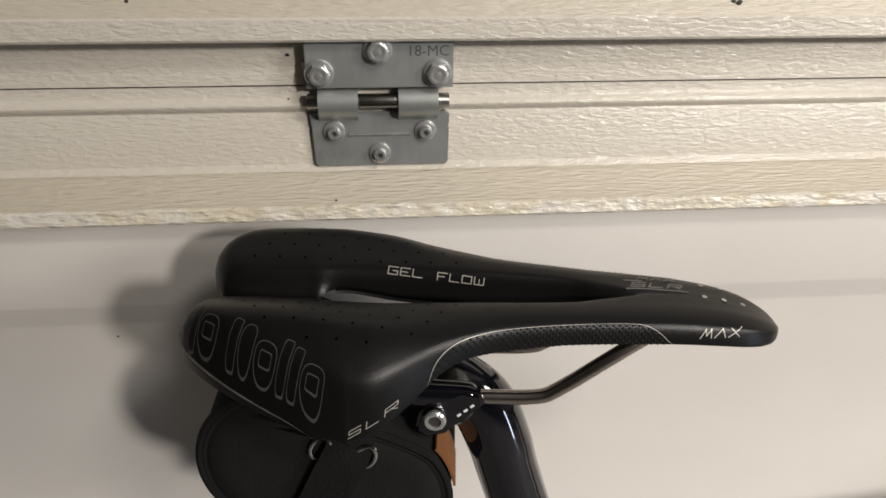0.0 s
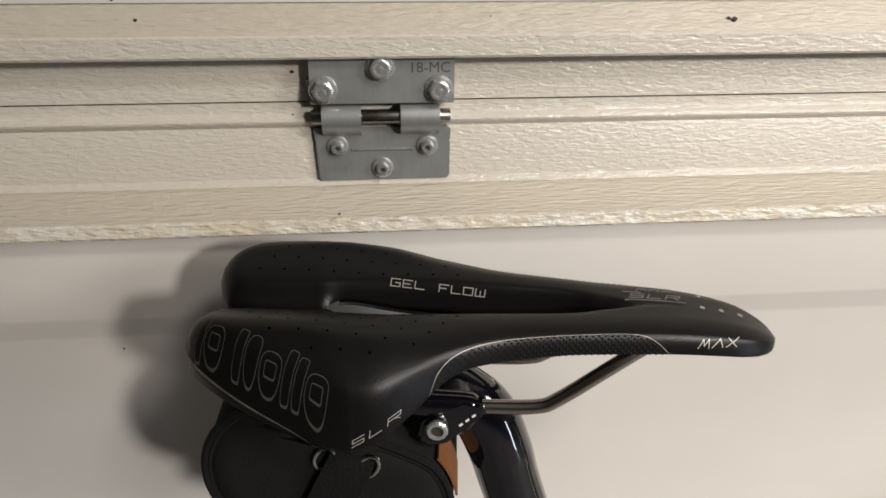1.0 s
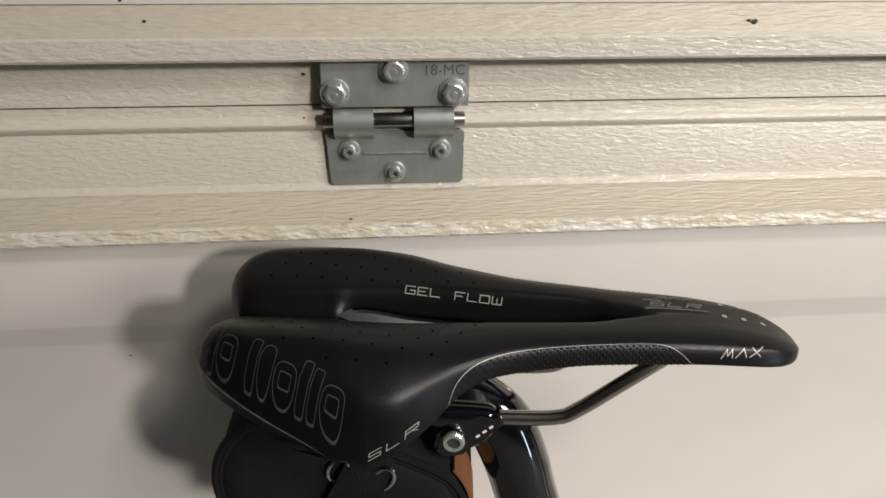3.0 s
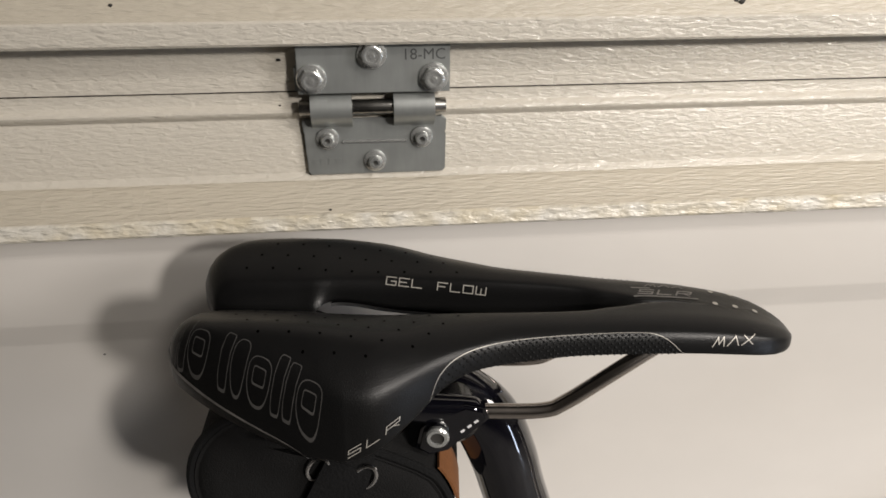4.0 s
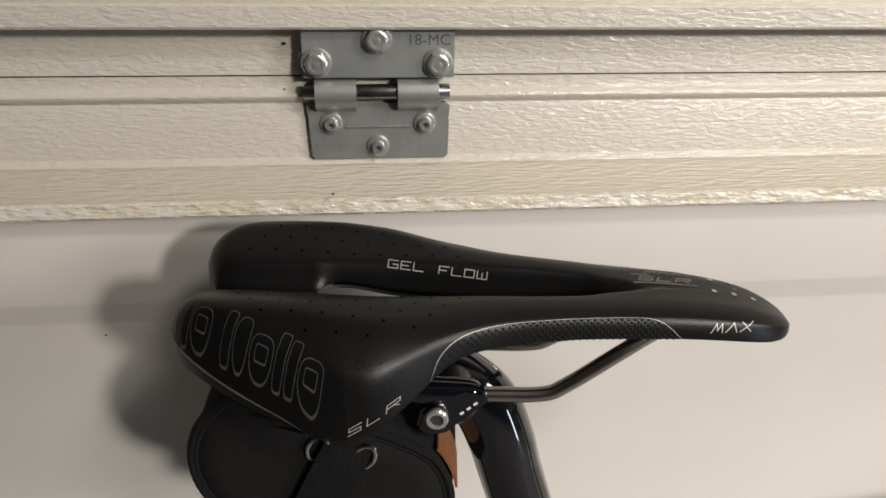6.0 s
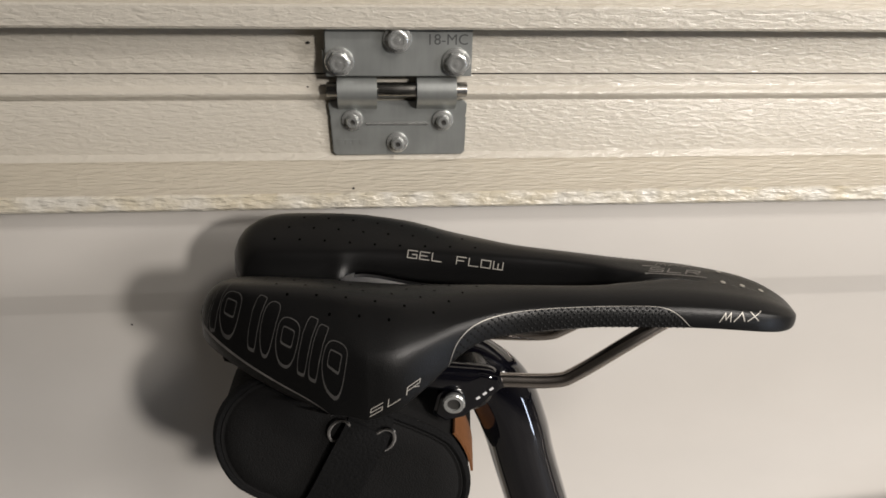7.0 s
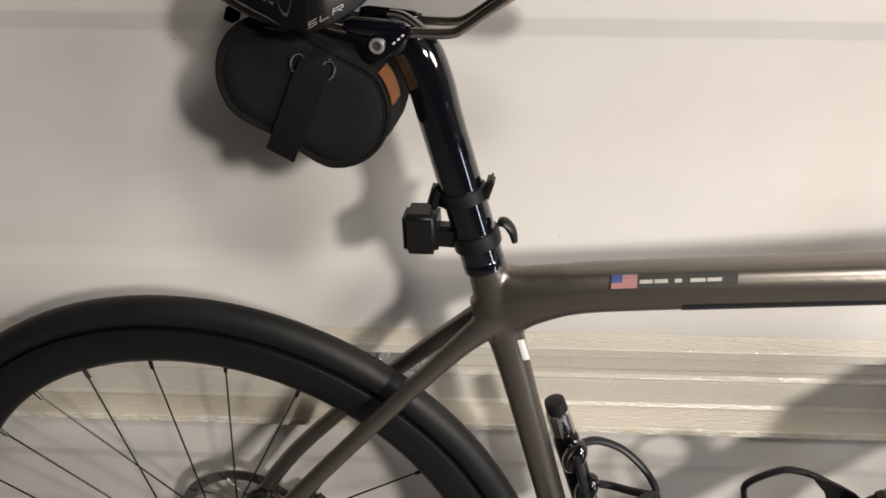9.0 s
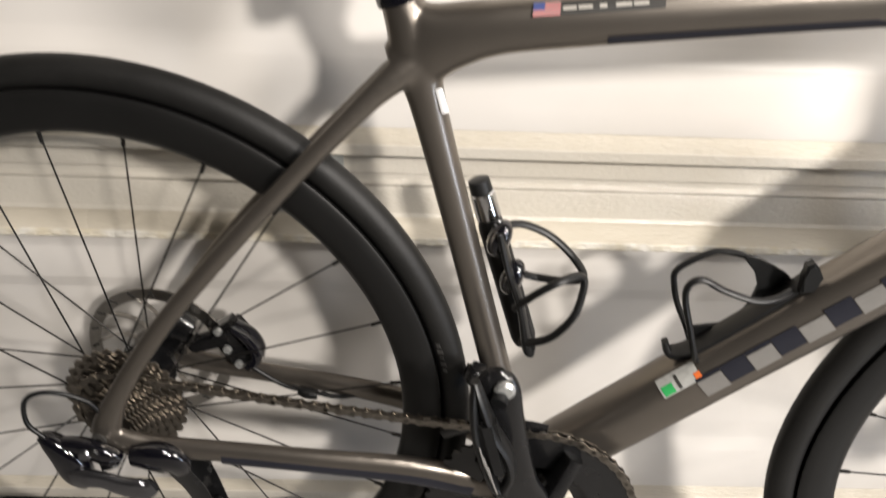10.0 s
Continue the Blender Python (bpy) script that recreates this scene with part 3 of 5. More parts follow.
m = bmesh.new()
lathe(m, [(0.0050, 0), (0.0054, 0.0008), (0.0054, 0.0024), (0.0046, 0.0033), (0.0032, 0.0033), (0.0028, 0.0016)], at(0.1896, -0.0290, 0.5755) @ SIDE, 28)
piece("clamp_bolt", m, BOLT, "silver socket bolt", post)
piece("bolt_socket", lathe(bmesh.new(), [(0.0033, 0), (0.0033, 0.0005)], at(0.1896, -0.0309, 0.5755) @ SIDE, 6), DARK, "dark socket", post)
bm = bmesh.new()
for k in range(3):
    block(bm, at(0.2010 + 0.0030 * k, -0.0287, 0.5775 + 0.0026 * k) @ Matrix.Rotation(radians(-40), 4, "Y"), (0.0020, 0.0004, 0.0011))
piece("torque_mark", bm, WHITE_DECAL, "tiny white bars", post, smooth=False)
bm = lathe(bmesh.new(), [(0.0160, -0.004), (0.0172, -0.003), (0.0172, 0.003), (0.0165, 0.004)], Matrix.Translation(on_post(0.403)) @ Vector((0, 0, 1)).rotation_difference(Vector((LX, 0, LZ))).to_matrix().to_4x4(), 32)
piece("post_collar", bm, GLOSS, "black lower edge of the post", post)

# ---- saddle ----
def table(rows, u):
    xs = [r[0] for r in rows]
    return [float(np.interp(u, xs, [r[k] for r in rows])) for k in range(1, len(rows[0]))]


REAR = 0.0745
# along the saddle: half width and height of the lower edge
WINGS = smooth_line([(0.0, 0.0640, 0.5970), (0.040, 0.0650, 0.5960), (0.068, 0.0655, 0.5950), (0.080, 0.0652, 0.5953), (0.0905, 0.0630, 0.5980), (0.100, 0.0575, 0.6030), (0.109, 0.0508, 0.6085), (0.1165, 0.0455, 0.6140), (0.1285, 0.0390, 0.6180),
                     (0.1455, 0.0325, 0.6178), (0.170, 0.0280, 0.6182), (0.1955, 0.0250, 0.6174), (0.2255, 0.0228, 0.6164), (0.2465, 0.0205, 0.6143), (0.2605, 0.0176, 0.6120), (0.2705, 0.0130, 0.6100), (0.2770, 0.0075, 0.6098), (0.2800, 0.0012, 0.6110)], 5)
# height beside the valley and crown of the padding above it
TOPS = smooth_line([(0.0, 0.6325, 0.0045), (0.025, 0.6335, 0.0060), (0.055, 0.6335, 0.0060), (0.080, 0.6330, 0.0040), (0.110, 0.6325, 0.0012), (0.145, 0.6315, 0.0003), (0.185, 0.6302, 0.0), (0.2255, 0.6285, 0.0), (0.2505, 0.6255, 0.0), (0.2655, 0.6215, 0.0), (0.2755, 0.6165, 0.0), (0.2800, 0.6120, 0.0)], 5)
# valley between the halves: half width, depth, half width of the open slot
VALLEY = smooth_line([(0.0, 0.0085, 0.0165, 0.0), (0.030, 0.0090, 0.0170, 0.0), (0.050, 0.0100, 0.0150, 0.0), (0.0530, 0.0100, 0.0140, 0.0), (0.0565, 0.0105, 0.0125, 0.0060), (0.064, 0.0118, 0.0120, 0.0110), (0.075, 0.0122, 0.0125, 0.0120), (0.095, 0.0120, 0.0155, 0.0118),
                      (0.125, 0.0112, 0.0170, 0.0110), (0.160, 0.0095, 0.0165, 0.0092), (0.180, 0.0075, 0.0140, 0.0068), (0.188, 0.0055, 0.0110, 0.0035), (0.1915, 0.0045, 0.0085, 0.0), (0.200, 0.0035, 0.0030, 0.0), (0.210, 0.0020, 0.0006, 0.0), (0.235, 0.0, 0.0, 0.0), (0.280, 0.0, 0.0, 0.0)], 5)
STATIONS = [0.280 * (k / 120) for k in range(116)] + [0.2730, 0.2755, 0.2775, 0.2788, 0.2796, 0.2800]
# plan of the rear edge (two lobes and a notch) and its height, by distance from the middle
REAR_LINE = smooth_line([(0.0, 0.0850), (0.006, 0.0834), (0.014, 0.0778), (0.022, 0.0739), (0.030, 0.0730), (0.037, 0.0763), (0.043, 0.0850), (0.050, 0.0996), (0.058, 0.1198), (0.0660, 0.1425)], 6)
REAR_W, REAR_U = [r[0] for r in REAR_LINE], [r[1] for r in REAR_LINE]
HEM = smooth_line([(0.0, 0.6080), (0.010, 0.6105), (0.020, 0.6130), (0.030, 0.6125), (0.037, 0.6105), (0.043, 0.6075), (0.050, 0.6030), (0.058, 0.5990), (0.0660, 0.5960)], 6)
HEM_W, HEM_Z = [r[0] for r in HEM], [r[1] for r in HEM]
ROLL = 0.085  # the saddle sits rolled on its clamp


def saddle_point(u, q, side):
    """A point of the saddle's skin at the station u from the rear end: q from 0 (inner edge) to 1 (lower outer edge)."""
    half, low = table(WINGS, u)
    top, crown = table(TOPS, u)
    s, deep, gap = [max(0.0, c) for c in table(VALLEY, u)]
    gap = min(gap, s)
    span, fall = half - s, top - low
    section = [(gap + (0.0015 if gap else 0.0), top - deep - 0.001), (gap + (s - gap) * 0.55, top - deep * 0.95), (s, top - deep * 0.58), (s + span * 0.035, top - deep * 0.24), (s + span * 0.11, top - deep * 0.05), (s + span * 0.28, top + crown * 0.55), (s + span * 0.50, top + crown),
               (s + span * 0.68, top + crown * 0.45 - fall * 0.06), (s + span * 0.85, top - fall * 0.19), (s + span * 0.925, top - fall * 0.31), (s + span * 0.975, top - fall * 0.58), (half, top - fall * 0.92), (half - 0.0006, low), (half * 0.90, low - 0.0008)]
    f = q * (len(section) - 1)
    i = min(int(f), len(section) - 2)
    t = f - i
    a, b, c, d = section[max(i - 1, 0)], section[i], section[i + 1], section[min(i + 2, len(section) - 1)]
    w, v = [0.5 * (2 * b[k] + (c[k] - a[k]) * t + (2 * a[k] - 5 * b[k] + 4 * c[k] - d[k]) * t * t + (3 * b[k] - a[k] - 3 * c[k] + d[k]) * t ** 3) for k in (0, 1)]
    w = max(w, 0.0)
    rear = float(np.interp(w, REAR_W, REAR_U))
    x = rear + (REAR + 0.080 - rear) * u / 0.080 if u < 0.080 else REAR + u
    # the padding rolls down to the hem at the rear
    hem = float(np.interp(w, HEM_W, HEM_Z))
    reach = 0.015 + 0.016 * min(1.0, max(0.0, (w - 0.028) / 0.03))
    near = 1 - min(1.0, max(0.0, (x - rear) / reach))
    if v > hem:
        v = hem + (v - hem) * math.sqrt(max(0.0, 1 - near ** 2.1))
    return Vector((x, side * w, v + side * w * ROLL))


def skin(u, q, side):
    return saddle_point(u, q, side)


NQ = 52
sk = bmesh.new()
grids = {}
for side in (-1, 1):
    grids[side] = [[sk.verts.new(saddle_point(r, j / NQ, side)) for j in range(NQ + 1)] for r in STATIONS]
    g = grids[side]
    for i in range(len(g) - 1):
        for j in range(NQ):
            sk.faces.new((g[i][j], g[i + 1][j], g[i + 1][j + 1], g[i][j + 1]))
    # rear face rolls under
    under = [sk.verts.new(v.co + Vector((0.007, 0, -0.002))) for j, v in enumerate(g[0])]
    for j in range(NQ):
        sk.faces.new((g[0][j], g[0][j + 1], under[j + 1], under[j]))
bmesh.ops.remove_doubles(sk, verts=sk.verts[:], dist=0.00015)
for _ in range(2):
    bmesh.ops.smooth_vert(sk, verts=[v for v in sk.verts if not v.is_boundary], factor=0.5, use_axis_x=True, use_axis_y=True, use_axis_z=True)
bmesh.ops.recalc_face_normals(sk, faces=sk.faces[:])
from mathutils.bvhtree import BVHTree
SKIN = BVHTree.FromBMesh(sk)
saddle = piece("saddle", sk, LEATHER, "black slim saddle with a central slot", soft=True)


def shell_mesh():
    """The hard base under the padding."""
    bm = bmesh.new()
    for side in (-1, 1):
        rows = []
        for r in [q for q in STATIONS if 0.062 < q < 0.262]:
            inner = saddle_point(r, 0.0, side)
            outer = saddle_point(r, 1.0, side)
            low = min(inner.z, outer.z + 0.02)
            rows.append([bm.verts.new((inner.x, inner.y, inner.z - 0.001)), bm.verts.new((inner.x, inner.y * 0.6 + outer.y * 0.4, low - 0.004)), bm.verts.new((inner.x, inner.y * 0.2 + outer.y * 0.8, (outer.z + low) / 2 - 0.002)), bm.verts.new((outer.x, outer.y, outer.z))])
        for a, b in zip(rows, rows[1:]):
            for k in range(3):
                bm.faces.new((a[k], b[k], b[k + 1], a[k + 1]))
    bm.normal_update()
    bmesh.ops.solidify(bm, geom=bm.faces[:], thickness=0.0015)
    return bm


piece("saddle_base", shell_mesh(), SHELL, "black plastic saddle base", saddle)
for sy in (-1, 1):
    piece("saddle_rail", rod([(0.108, sy * 0.030, 0.612), (0.125, sy * 0.028, 0.603), (0.150, sy * 0.024, 0.588), (0.170, sy * 0.0225, 0.5835), (0.210, sy * 0.0220, 0.5835), (0.2370, sy * 0.0220, 0.5840), (0.2480, sy * 0.0215, 0.5885), (0.270, sy * 0.0195, 0.6040), (0.288, sy * 0.016, 0.6150), (0.300, sy * 0.012, 0.6180)], 0.0036, 14, 5), RAIL, "polished metal saddle rail", saddle)


def drape(bm, m, way, lift=0.00035):
    """Lays a flat mesh on the saddle's skin along the direction way."""
    gone = []
    for v in bm.verts:
        p = m @ v.co
        hit, normal, _, _ = SKIN.ray_cast(p - way * 0.08, way)
        if hit is None:
            gone.append(v)
        else:
            v.co = hit - (normal if normal.dot(way) > 0 else -normal) * lift
    bmesh.ops.delete(bm, geom=gone, context="VERTS")
    return bm


def frame_at(origin, right, up):
    r, u = Vector(right).normalized(), Vector(up)
    u = (u - r * u.dot(r)).normalized()
    m = Matrix((r, u, r.cross(u))).transposed().to_4x4()
    m.translation = Vector(origin)
    return m


DOWN = Vector((0, 0, -1))
# wide technical capitals, drawn as strokes on a 4 x 4 grid
GLYPHS = {"G": "44 04 00 40 42 22", "E": "44 04 00 40,02 32", "L": "04 00 40", "F": "44 04 00,02 32", "O": "00 40 44 04 00", "W": "04 00 40 44,20 23", "M": "00 14 21 34 40", "A": "00 24 40", "X": "00 44,04 40", "S": "44 04 02 42 40 00", "R": "00 04 44 42 02,22 40"}


def stroke_letters(text, tall, wide, gap, thick, slant=0.0):
    """Flat stroke lettering from the origin along x."""
    bm = bmesh.new()
    for k, ch in enumerate(text):
        for line in GLYPHS.get(ch, "").split(","):
            p = [Vector((k * (wide + gap) + int(c[0]) / 4 * wide + slant * int(c[1]) / 4 * tall, int(c[1]) / 4 * tall, 0)) for c in line.split()]
            for a, b in zip(p, p[1:]):
                d = (b - a).normalized()
                n = Vector((-d.y, d.x, 0)) * thick / 2
                a, b = a - d * thick * 0.45, b + d * thick * 0.45
                rows = [[bm.verts.new(a.lerp(b, j / 5) + n * o) for o in (-1, 1)] for j in range(6)]
                for e, f in zip(rows, rows[1:]):
                    bm.faces.new((e[0], f[0], f[1], e[1]))
    return bm


bm = drape(stroke_letters("GEL FLOW", 0.0037, 0.0046, 0.0015, 0.0005), frame_at((0.1650, 0.0150, 0.6293), (1, 0, -0.115), (0, 0.15, 1)), Vector((0, 0.9, -0.43)).normalized())
piece("slot_lettering", bm, PRINT, "silver lettering", saddle, smooth=False)
bm = drape(stroke_letters("MAX", 0.0040, 0.0052, 0.0016, 0.00048, 0.35), frame_at((0.3098, -0.020, 0.6172), (1, 0, 0.03), (0, 0.3, 1)), Vector((0, 0.95, -0.3)).normalized())
piece("nose_lettering", bm, PRINT, "silver lettering", saddle, smooth=False)
bm = drape(stroke_letters("SLR", 0.0028, 0.0056, 0.0028, 0.00038, 0.7), frame_at((0.1545, -0.064, 0.5922), (0.022, 0.003, 0.0125), (0.1, 0, 1)), Vector((0.1, 0.95, -0.1)).normalized())
piece("side_lettering", bm, PRINT, "silver lettering", saddle, smooth=False)
bm = drape(stroke_letters("SLR", 0.0035, 0.0062, 0.0026, 0.0008, 0.5), frame_at((0.2825, 0.0050, 0.64), (1, 0, 0), (0, 1, 0)), DOWN)
piece("top_lettering", bm, PRINT_TOP, "silver lettering", saddle, smooth=False)
bm = drape(stroke_letters("MAX", 0.0028, 0.0048, 0.0016, 0.0007, 0.4), frame_at((0.2870, 0.0115, 0.64), (1, 0, 0), (0, 1, 0)), DOWN)
piece("top_lettering", bm, PRINT_TOP, "silver lettering", saddle, smooth=False)
for x0, x1, y in ((0.2800, 0.3100, 0.0032), (0.2800, 0.2890, 0.0100), (0.2800, 0.3060, 0.0162)):
    bm = bmesh.new()
    rows = [[bm.verts.new((x0 + (x1 - x0) * j / 12, y + o, 0.64)) for o in (-0.0004, 0.0004)] for j in range(13)]
    for e, f in zip(rows, rows[1:]):
        bm.faces.new((e[0], f[0], f[1], e[1]))
    piece("top_stripe", drape(bm, Matrix.Identity(4), DOWN), PRINT_TOP, "thin silver stripe", saddle, smooth=False)


for side in (-1, 1):
    edge = smooth_line([(0.1115, 0.93), (0.1130, 0.84), (0.1165, 0.77), (0.1240, 0.715), (0.1400, 0.675), (0.1650, 0.655), (0.1900, 0.645), (0.2040, 0.650), (0.2110, 0.69), (0.2180, 0.78), (0.2260, 0.92)], 6)
    bm = bmesh.new()
    rows = []
    for u, q in edge:
        a, b = skin(u, q - 0.0036, side), skin(u, q + 0.0036, side)
        o = Vector((0, side * 0.0004, 0.0003))
        rows.append((bm.verts.new(a + o), bm.verts.new(b + o)))
    for a, b in zip(rows, rows[1:]):
        bm.faces.new((a[0], a[1], b[1], b[0]))
    piece("side_piping", bm, PRINT, "thin silver edge line", saddle)
    # dotted grip panel under the line: raised studs in rows
    bm = bmesh.new()
    us, qs = [e[0] for e in edge], [e[1] for e in edge]
    for row in range(7):
        for k in range(40):
            u = 0.114 + 0.0030 * k + (0.0015 if row % 2 else 0)
            q = 0.85 - 0.027 * row
            if u > 0.224 or q < np.interp(u, us, qs) + 0.018:
                continue
            c = skin(u, q, side)
            s = 0.00095
            v = [bm.verts.new(c + Vector(o)) for o in ((s, 0, 0), (0, 0, s), (-s, 0, 0), (0, 0, -s))]
            tip = bm.verts.new(c + Vector((0, side * 0.00022, 0.0001)))
            for j in range(4):
                bm.faces.new((v[j], v[(j + 1) % 4], tip))
    tagged(piece("grip_studs", bm, GRIP, "raised grip texture", saddle, smooth=False), kind="stuff")
    # perforations
    bm = bmesh.new()
    for row in range(6):
        for k in range(9):
            u, y = 0.024 + 0.0125 * k + 0.006 * (row % 2), side * (0.0185 + 0.0072 * row)
            if abs(y) > table(WINGS, u)[0] - 0.013 or abs(y) > 0.030 + 0.0006 * (u * 1000 - 24):
                continue
            ring = [bm.verts.new((REAR + u + 0.00062 * math.cos(a), y + 0.00062 * math.sin(a), 0.65)) for a in [math.pi * j / 4 for j in range(8)]]
            bm.faces.new(ring)
    drape(bm, Matrix.Identity(4), DOWN, 0.0002)
    tagged(piece("hole_pattern", bm, HOLE, "small punched holes", saddle, smooth=False), kind="stuff")
bm = bmesh.new()
for k in range(3):
    for y in (0.001, 0.0115):
        r = 0.0013
        ring = [bm.verts.new((0.3172 + 0.0094 * k + 0.001 * (y > 0.005) + r * math.cos(a), y + r * math.sin(a), 0.65)) for a in [math.pi * j / 5 for j in range(10)]]
        bm.faces.new(ring)
piece("nose_dots", drape(bm, Matrix.Identity(4), DOWN), PRINT, "small silver dots", saddle, smooth=False)


# the maker's mark at the rear: a row of plain slanted outlines
def outline_bar(x0, x1, y0, y1, t, slant):
    """A rounded ring, slanted; a plain stand-in for one character."""
    bm = bmesh.new()
    n, k = 28, (2.6 if x1 - x0 > 0.006 else 6.0)
    cx, cy, rx, ry = (x0 + x1) / 2, (y0 + y1) / 2, (x1 - x0) / 2, (y1 - y0) / 2
    rings = []
    for r in (0.0, t):
        ring = []
        for j in range(n):
            a = 2 * math.pi * j / n
            c, s = math.cos(a), math.sin(a)
            px = cx + (rx - r) * math.copysign(abs(c) ** (2 / k), c)
            py = cy + (ry - r) * math.copysign(abs(s) ** (2 / k), s)
            ring.append(bm.verts.new((px + slant * py, py, 0)))
        rings.append(ring)
    for j in range(n):
        bm.faces.new((rings[0][j], rings[0][(j + 1) % n], rings[1][(j + 1) % n], rings[1][j]))
    return bm


EDGE = [Vector((u, w, 0)) for w, u in REAR_LINE if 0.0205 <= w <= 0.0640] + [Vector((0.1480, 0.0680, 0)), Vector((0.1560, 0.0705, 0)), Vector((0.1650, 0.0730, 0))]
EDGE_AT = [0.0]
for a, b in zip(EDGE, EDGE[1:]):
    EDGE_AT.append(EDGE_AT[-1] + (b - a).length)


def along_edge(x, y):
    """x along the rear edge of the near wing, y inwards from it."""
    q = [Vector((float(np.interp(s, EDGE_AT, [e.x for e in EDGE])), float(np.interp(s, EDGE_AT, [e.y for e in EDGE])), 0)) for s in (x, x + 0.004, x - 0.004)]
    d = (q[1] - q[2]).normalized()
    p = q[0] + Vector((d.y, -d.x, 0)) * y
    return Vector((p.x, -p.y, 0.66))


bm = bmesh.new()
rows = []
for k in range(48):
    q = 0.36 + 0.50 * k / 47
    pair = []
    for u in (0.0011, 0.0016):
        p, n, _, _ = SKIN.find_nearest(skin(u, q, -1))
        pair.append(bm.verts.new(p + n * (0.0003 if n.dot(Vector((-0.6, -0.6, 0.5))) > 0 else -0.0003)))
    rows.append(pair)
for a, b in zip(rows, rows[1:]):
    bm.faces.new((a[0], a[1], b[1], b[0]))
piece("rear_line", bm, PRINT_TOP, "silver rear edge line", saddle)
x = 0.006
for wide, tall in ((6.0, 9.0), (2.6, 13.0), (2.6, 13.0), (6.0, 9.0), (0, 0), (2.6, 12.0), (4.0, 12.0), (6.0, 9.0), (2.6, 13.0), (2.6, 12.0), (6.0, 9.0)):
    if wide:
        for inset in (0.0, 0.0023) if wide > 5 else (0.0,):
            bm = outline_bar(x + inset, x + wide * 0.00172 - inset, 0.0014 + inset, 0.0014 + tall * 0.00085 - inset, 0.00030, 0.16)
            for v in bm.verts:
                v.co = along_edge(v.co.x, v.co.y)
            piece("maker_mark", drape(bm, Matrix.Identity(4), DOWN), PRINT_DIM, "plain rounded outline", saddle, smooth=False)
    x += (wide or 2.2) * 0.00172 + 0.0009

# ---- saddle bag: a transverse roll strapped under the saddle ----
bag = thing("saddle_bag", BIKE @ at(0.137, 0.01, 0.50), "small black nylon saddle bag strapped under the saddle", "bag")
BAG = Matrix.Translation((-0.137, -0.01, -0.50))


def bag_piece(name, bm, mat, label, parent=None):
    bmesh.ops.transform(bm, matrix=BAG, verts=bm.verts[:])
    return part(name, bm, mat, parent or bag, label)


def bag_outline(grow=0.0, n=56):
    """A rounded figure between two circles, pinched slightly in the middle."""
    c0, c1 = Vector((0.1160, 0.5525)), Vector((0.1580, 0.5295))
    axis = (c1 - c0).normalized()
    mid = (c0 + c1) / 2
    out = []
    for k in range(n):
        a = 2 * math.pi * k / n
        d = Vector((math.cos(a), math.sin(a)))
        far = d.dot(axis)
        side = d - axis * far
        p = mid + axis * ((0.0215 if far > 0 else -0.0215) * min(1, abs(far) * 3)) + d * (0.0424 + grow)
        pinch = 0.0045 * math.exp(-(far / 0.22) ** 2)
        p -= side.normalized() * pinch if side.length > 1e-6 else side
        out.append(p)
    return out


def bag_skin(bm, layers):
    rings = []
    for y, g in layers:
        rings.append([bm.verts.new((q.x, y, q.y)) for q in bag_outline(g)])
    n = len(rings[0])
    for a, b in zip(rings, rings[1:]):
        for k in range(n):
            bm.faces.new((a[k], a[(k + 1) % n], b[(k + 1) % n], b[k]))
    bm.faces.new(rings[0])
    bm.faces.new(rings[-1])
    return bm


bag_piece("bag_body", bag_skin(bmesh.new(), [(-0.0345, -0.0050), (-0.0350, -0.0035), (-0.0340, -0.0022), (-0.030, -0.0010), (0.0, 0.0015), (0.03, 0.0015), (0.058, -0.001), (0.062, -0.004)]), FABRIC, "black woven nylon bag")
bm = bmesh.new()
ring = [(q.x, -0.0335, q.y, 0.0021, 0.0021) for q in bag_outline(-0.0012)]
tube(bm, ring + ring[:1], 8, 1, caps=False, curve=False)
bag_piece("piping", bm, WEBBING, "black piping round the end")
face = bag_skin(bmesh.new(), [(-0.0340, -0.0045), (-0.0362, -0.0070), (-0.0372, -0.016), (-0.0375, -0.030)])
bag_piece("end_panel", face, FABRIC, "slightly domed black end panel")
strap = [(0.1505, -0.0385, 0.5665, 0.0104, 0.0012), (0.1470, -0.0402, 0.5590, 0.0106, 0.0013), (0.1425, -0.0408, 0.5490, 0.0110, 0.0013), (0.1330, -0.0405, 0.5280, 0.0110, 0.0013), (0.1230, -0.0385, 0.5070, 0.0110, 0.0013), (0.1175, -0.0360, 0.4960, 0.0110, 0.0013)]


def strap_mesh(rows):
    bm = bmesh.new()
    pts = smooth_line(rows, 6)
    lines = []
    for i, q in enumerate(pts):
        d = Vector(pts[min(i + 1, len(pts) - 1)][:3] - pts[max(i - 1, 0)][:3]).normalized()
        s = d.cross(Vector((0, 1, 0))).normalized() * q[3]
        c = Vector(q[:3])
        t = Vector((0, q[4], 0))
        lines.append([bm.verts.new(c - s - t), bm.verts.new(c + s - t), bm.verts.new(c + s + t), bm.verts.new(c - s + t)])
    for a, b in zip(lines, lines[1:]):
        for k in range(4):
            bm.faces.new((a[k], a[(k + 1) % 4], b[(k + 1) % 4], b[k]))
    bm.faces.new(lines[0])
    bm.faces.new(lines[-1])
    return bm


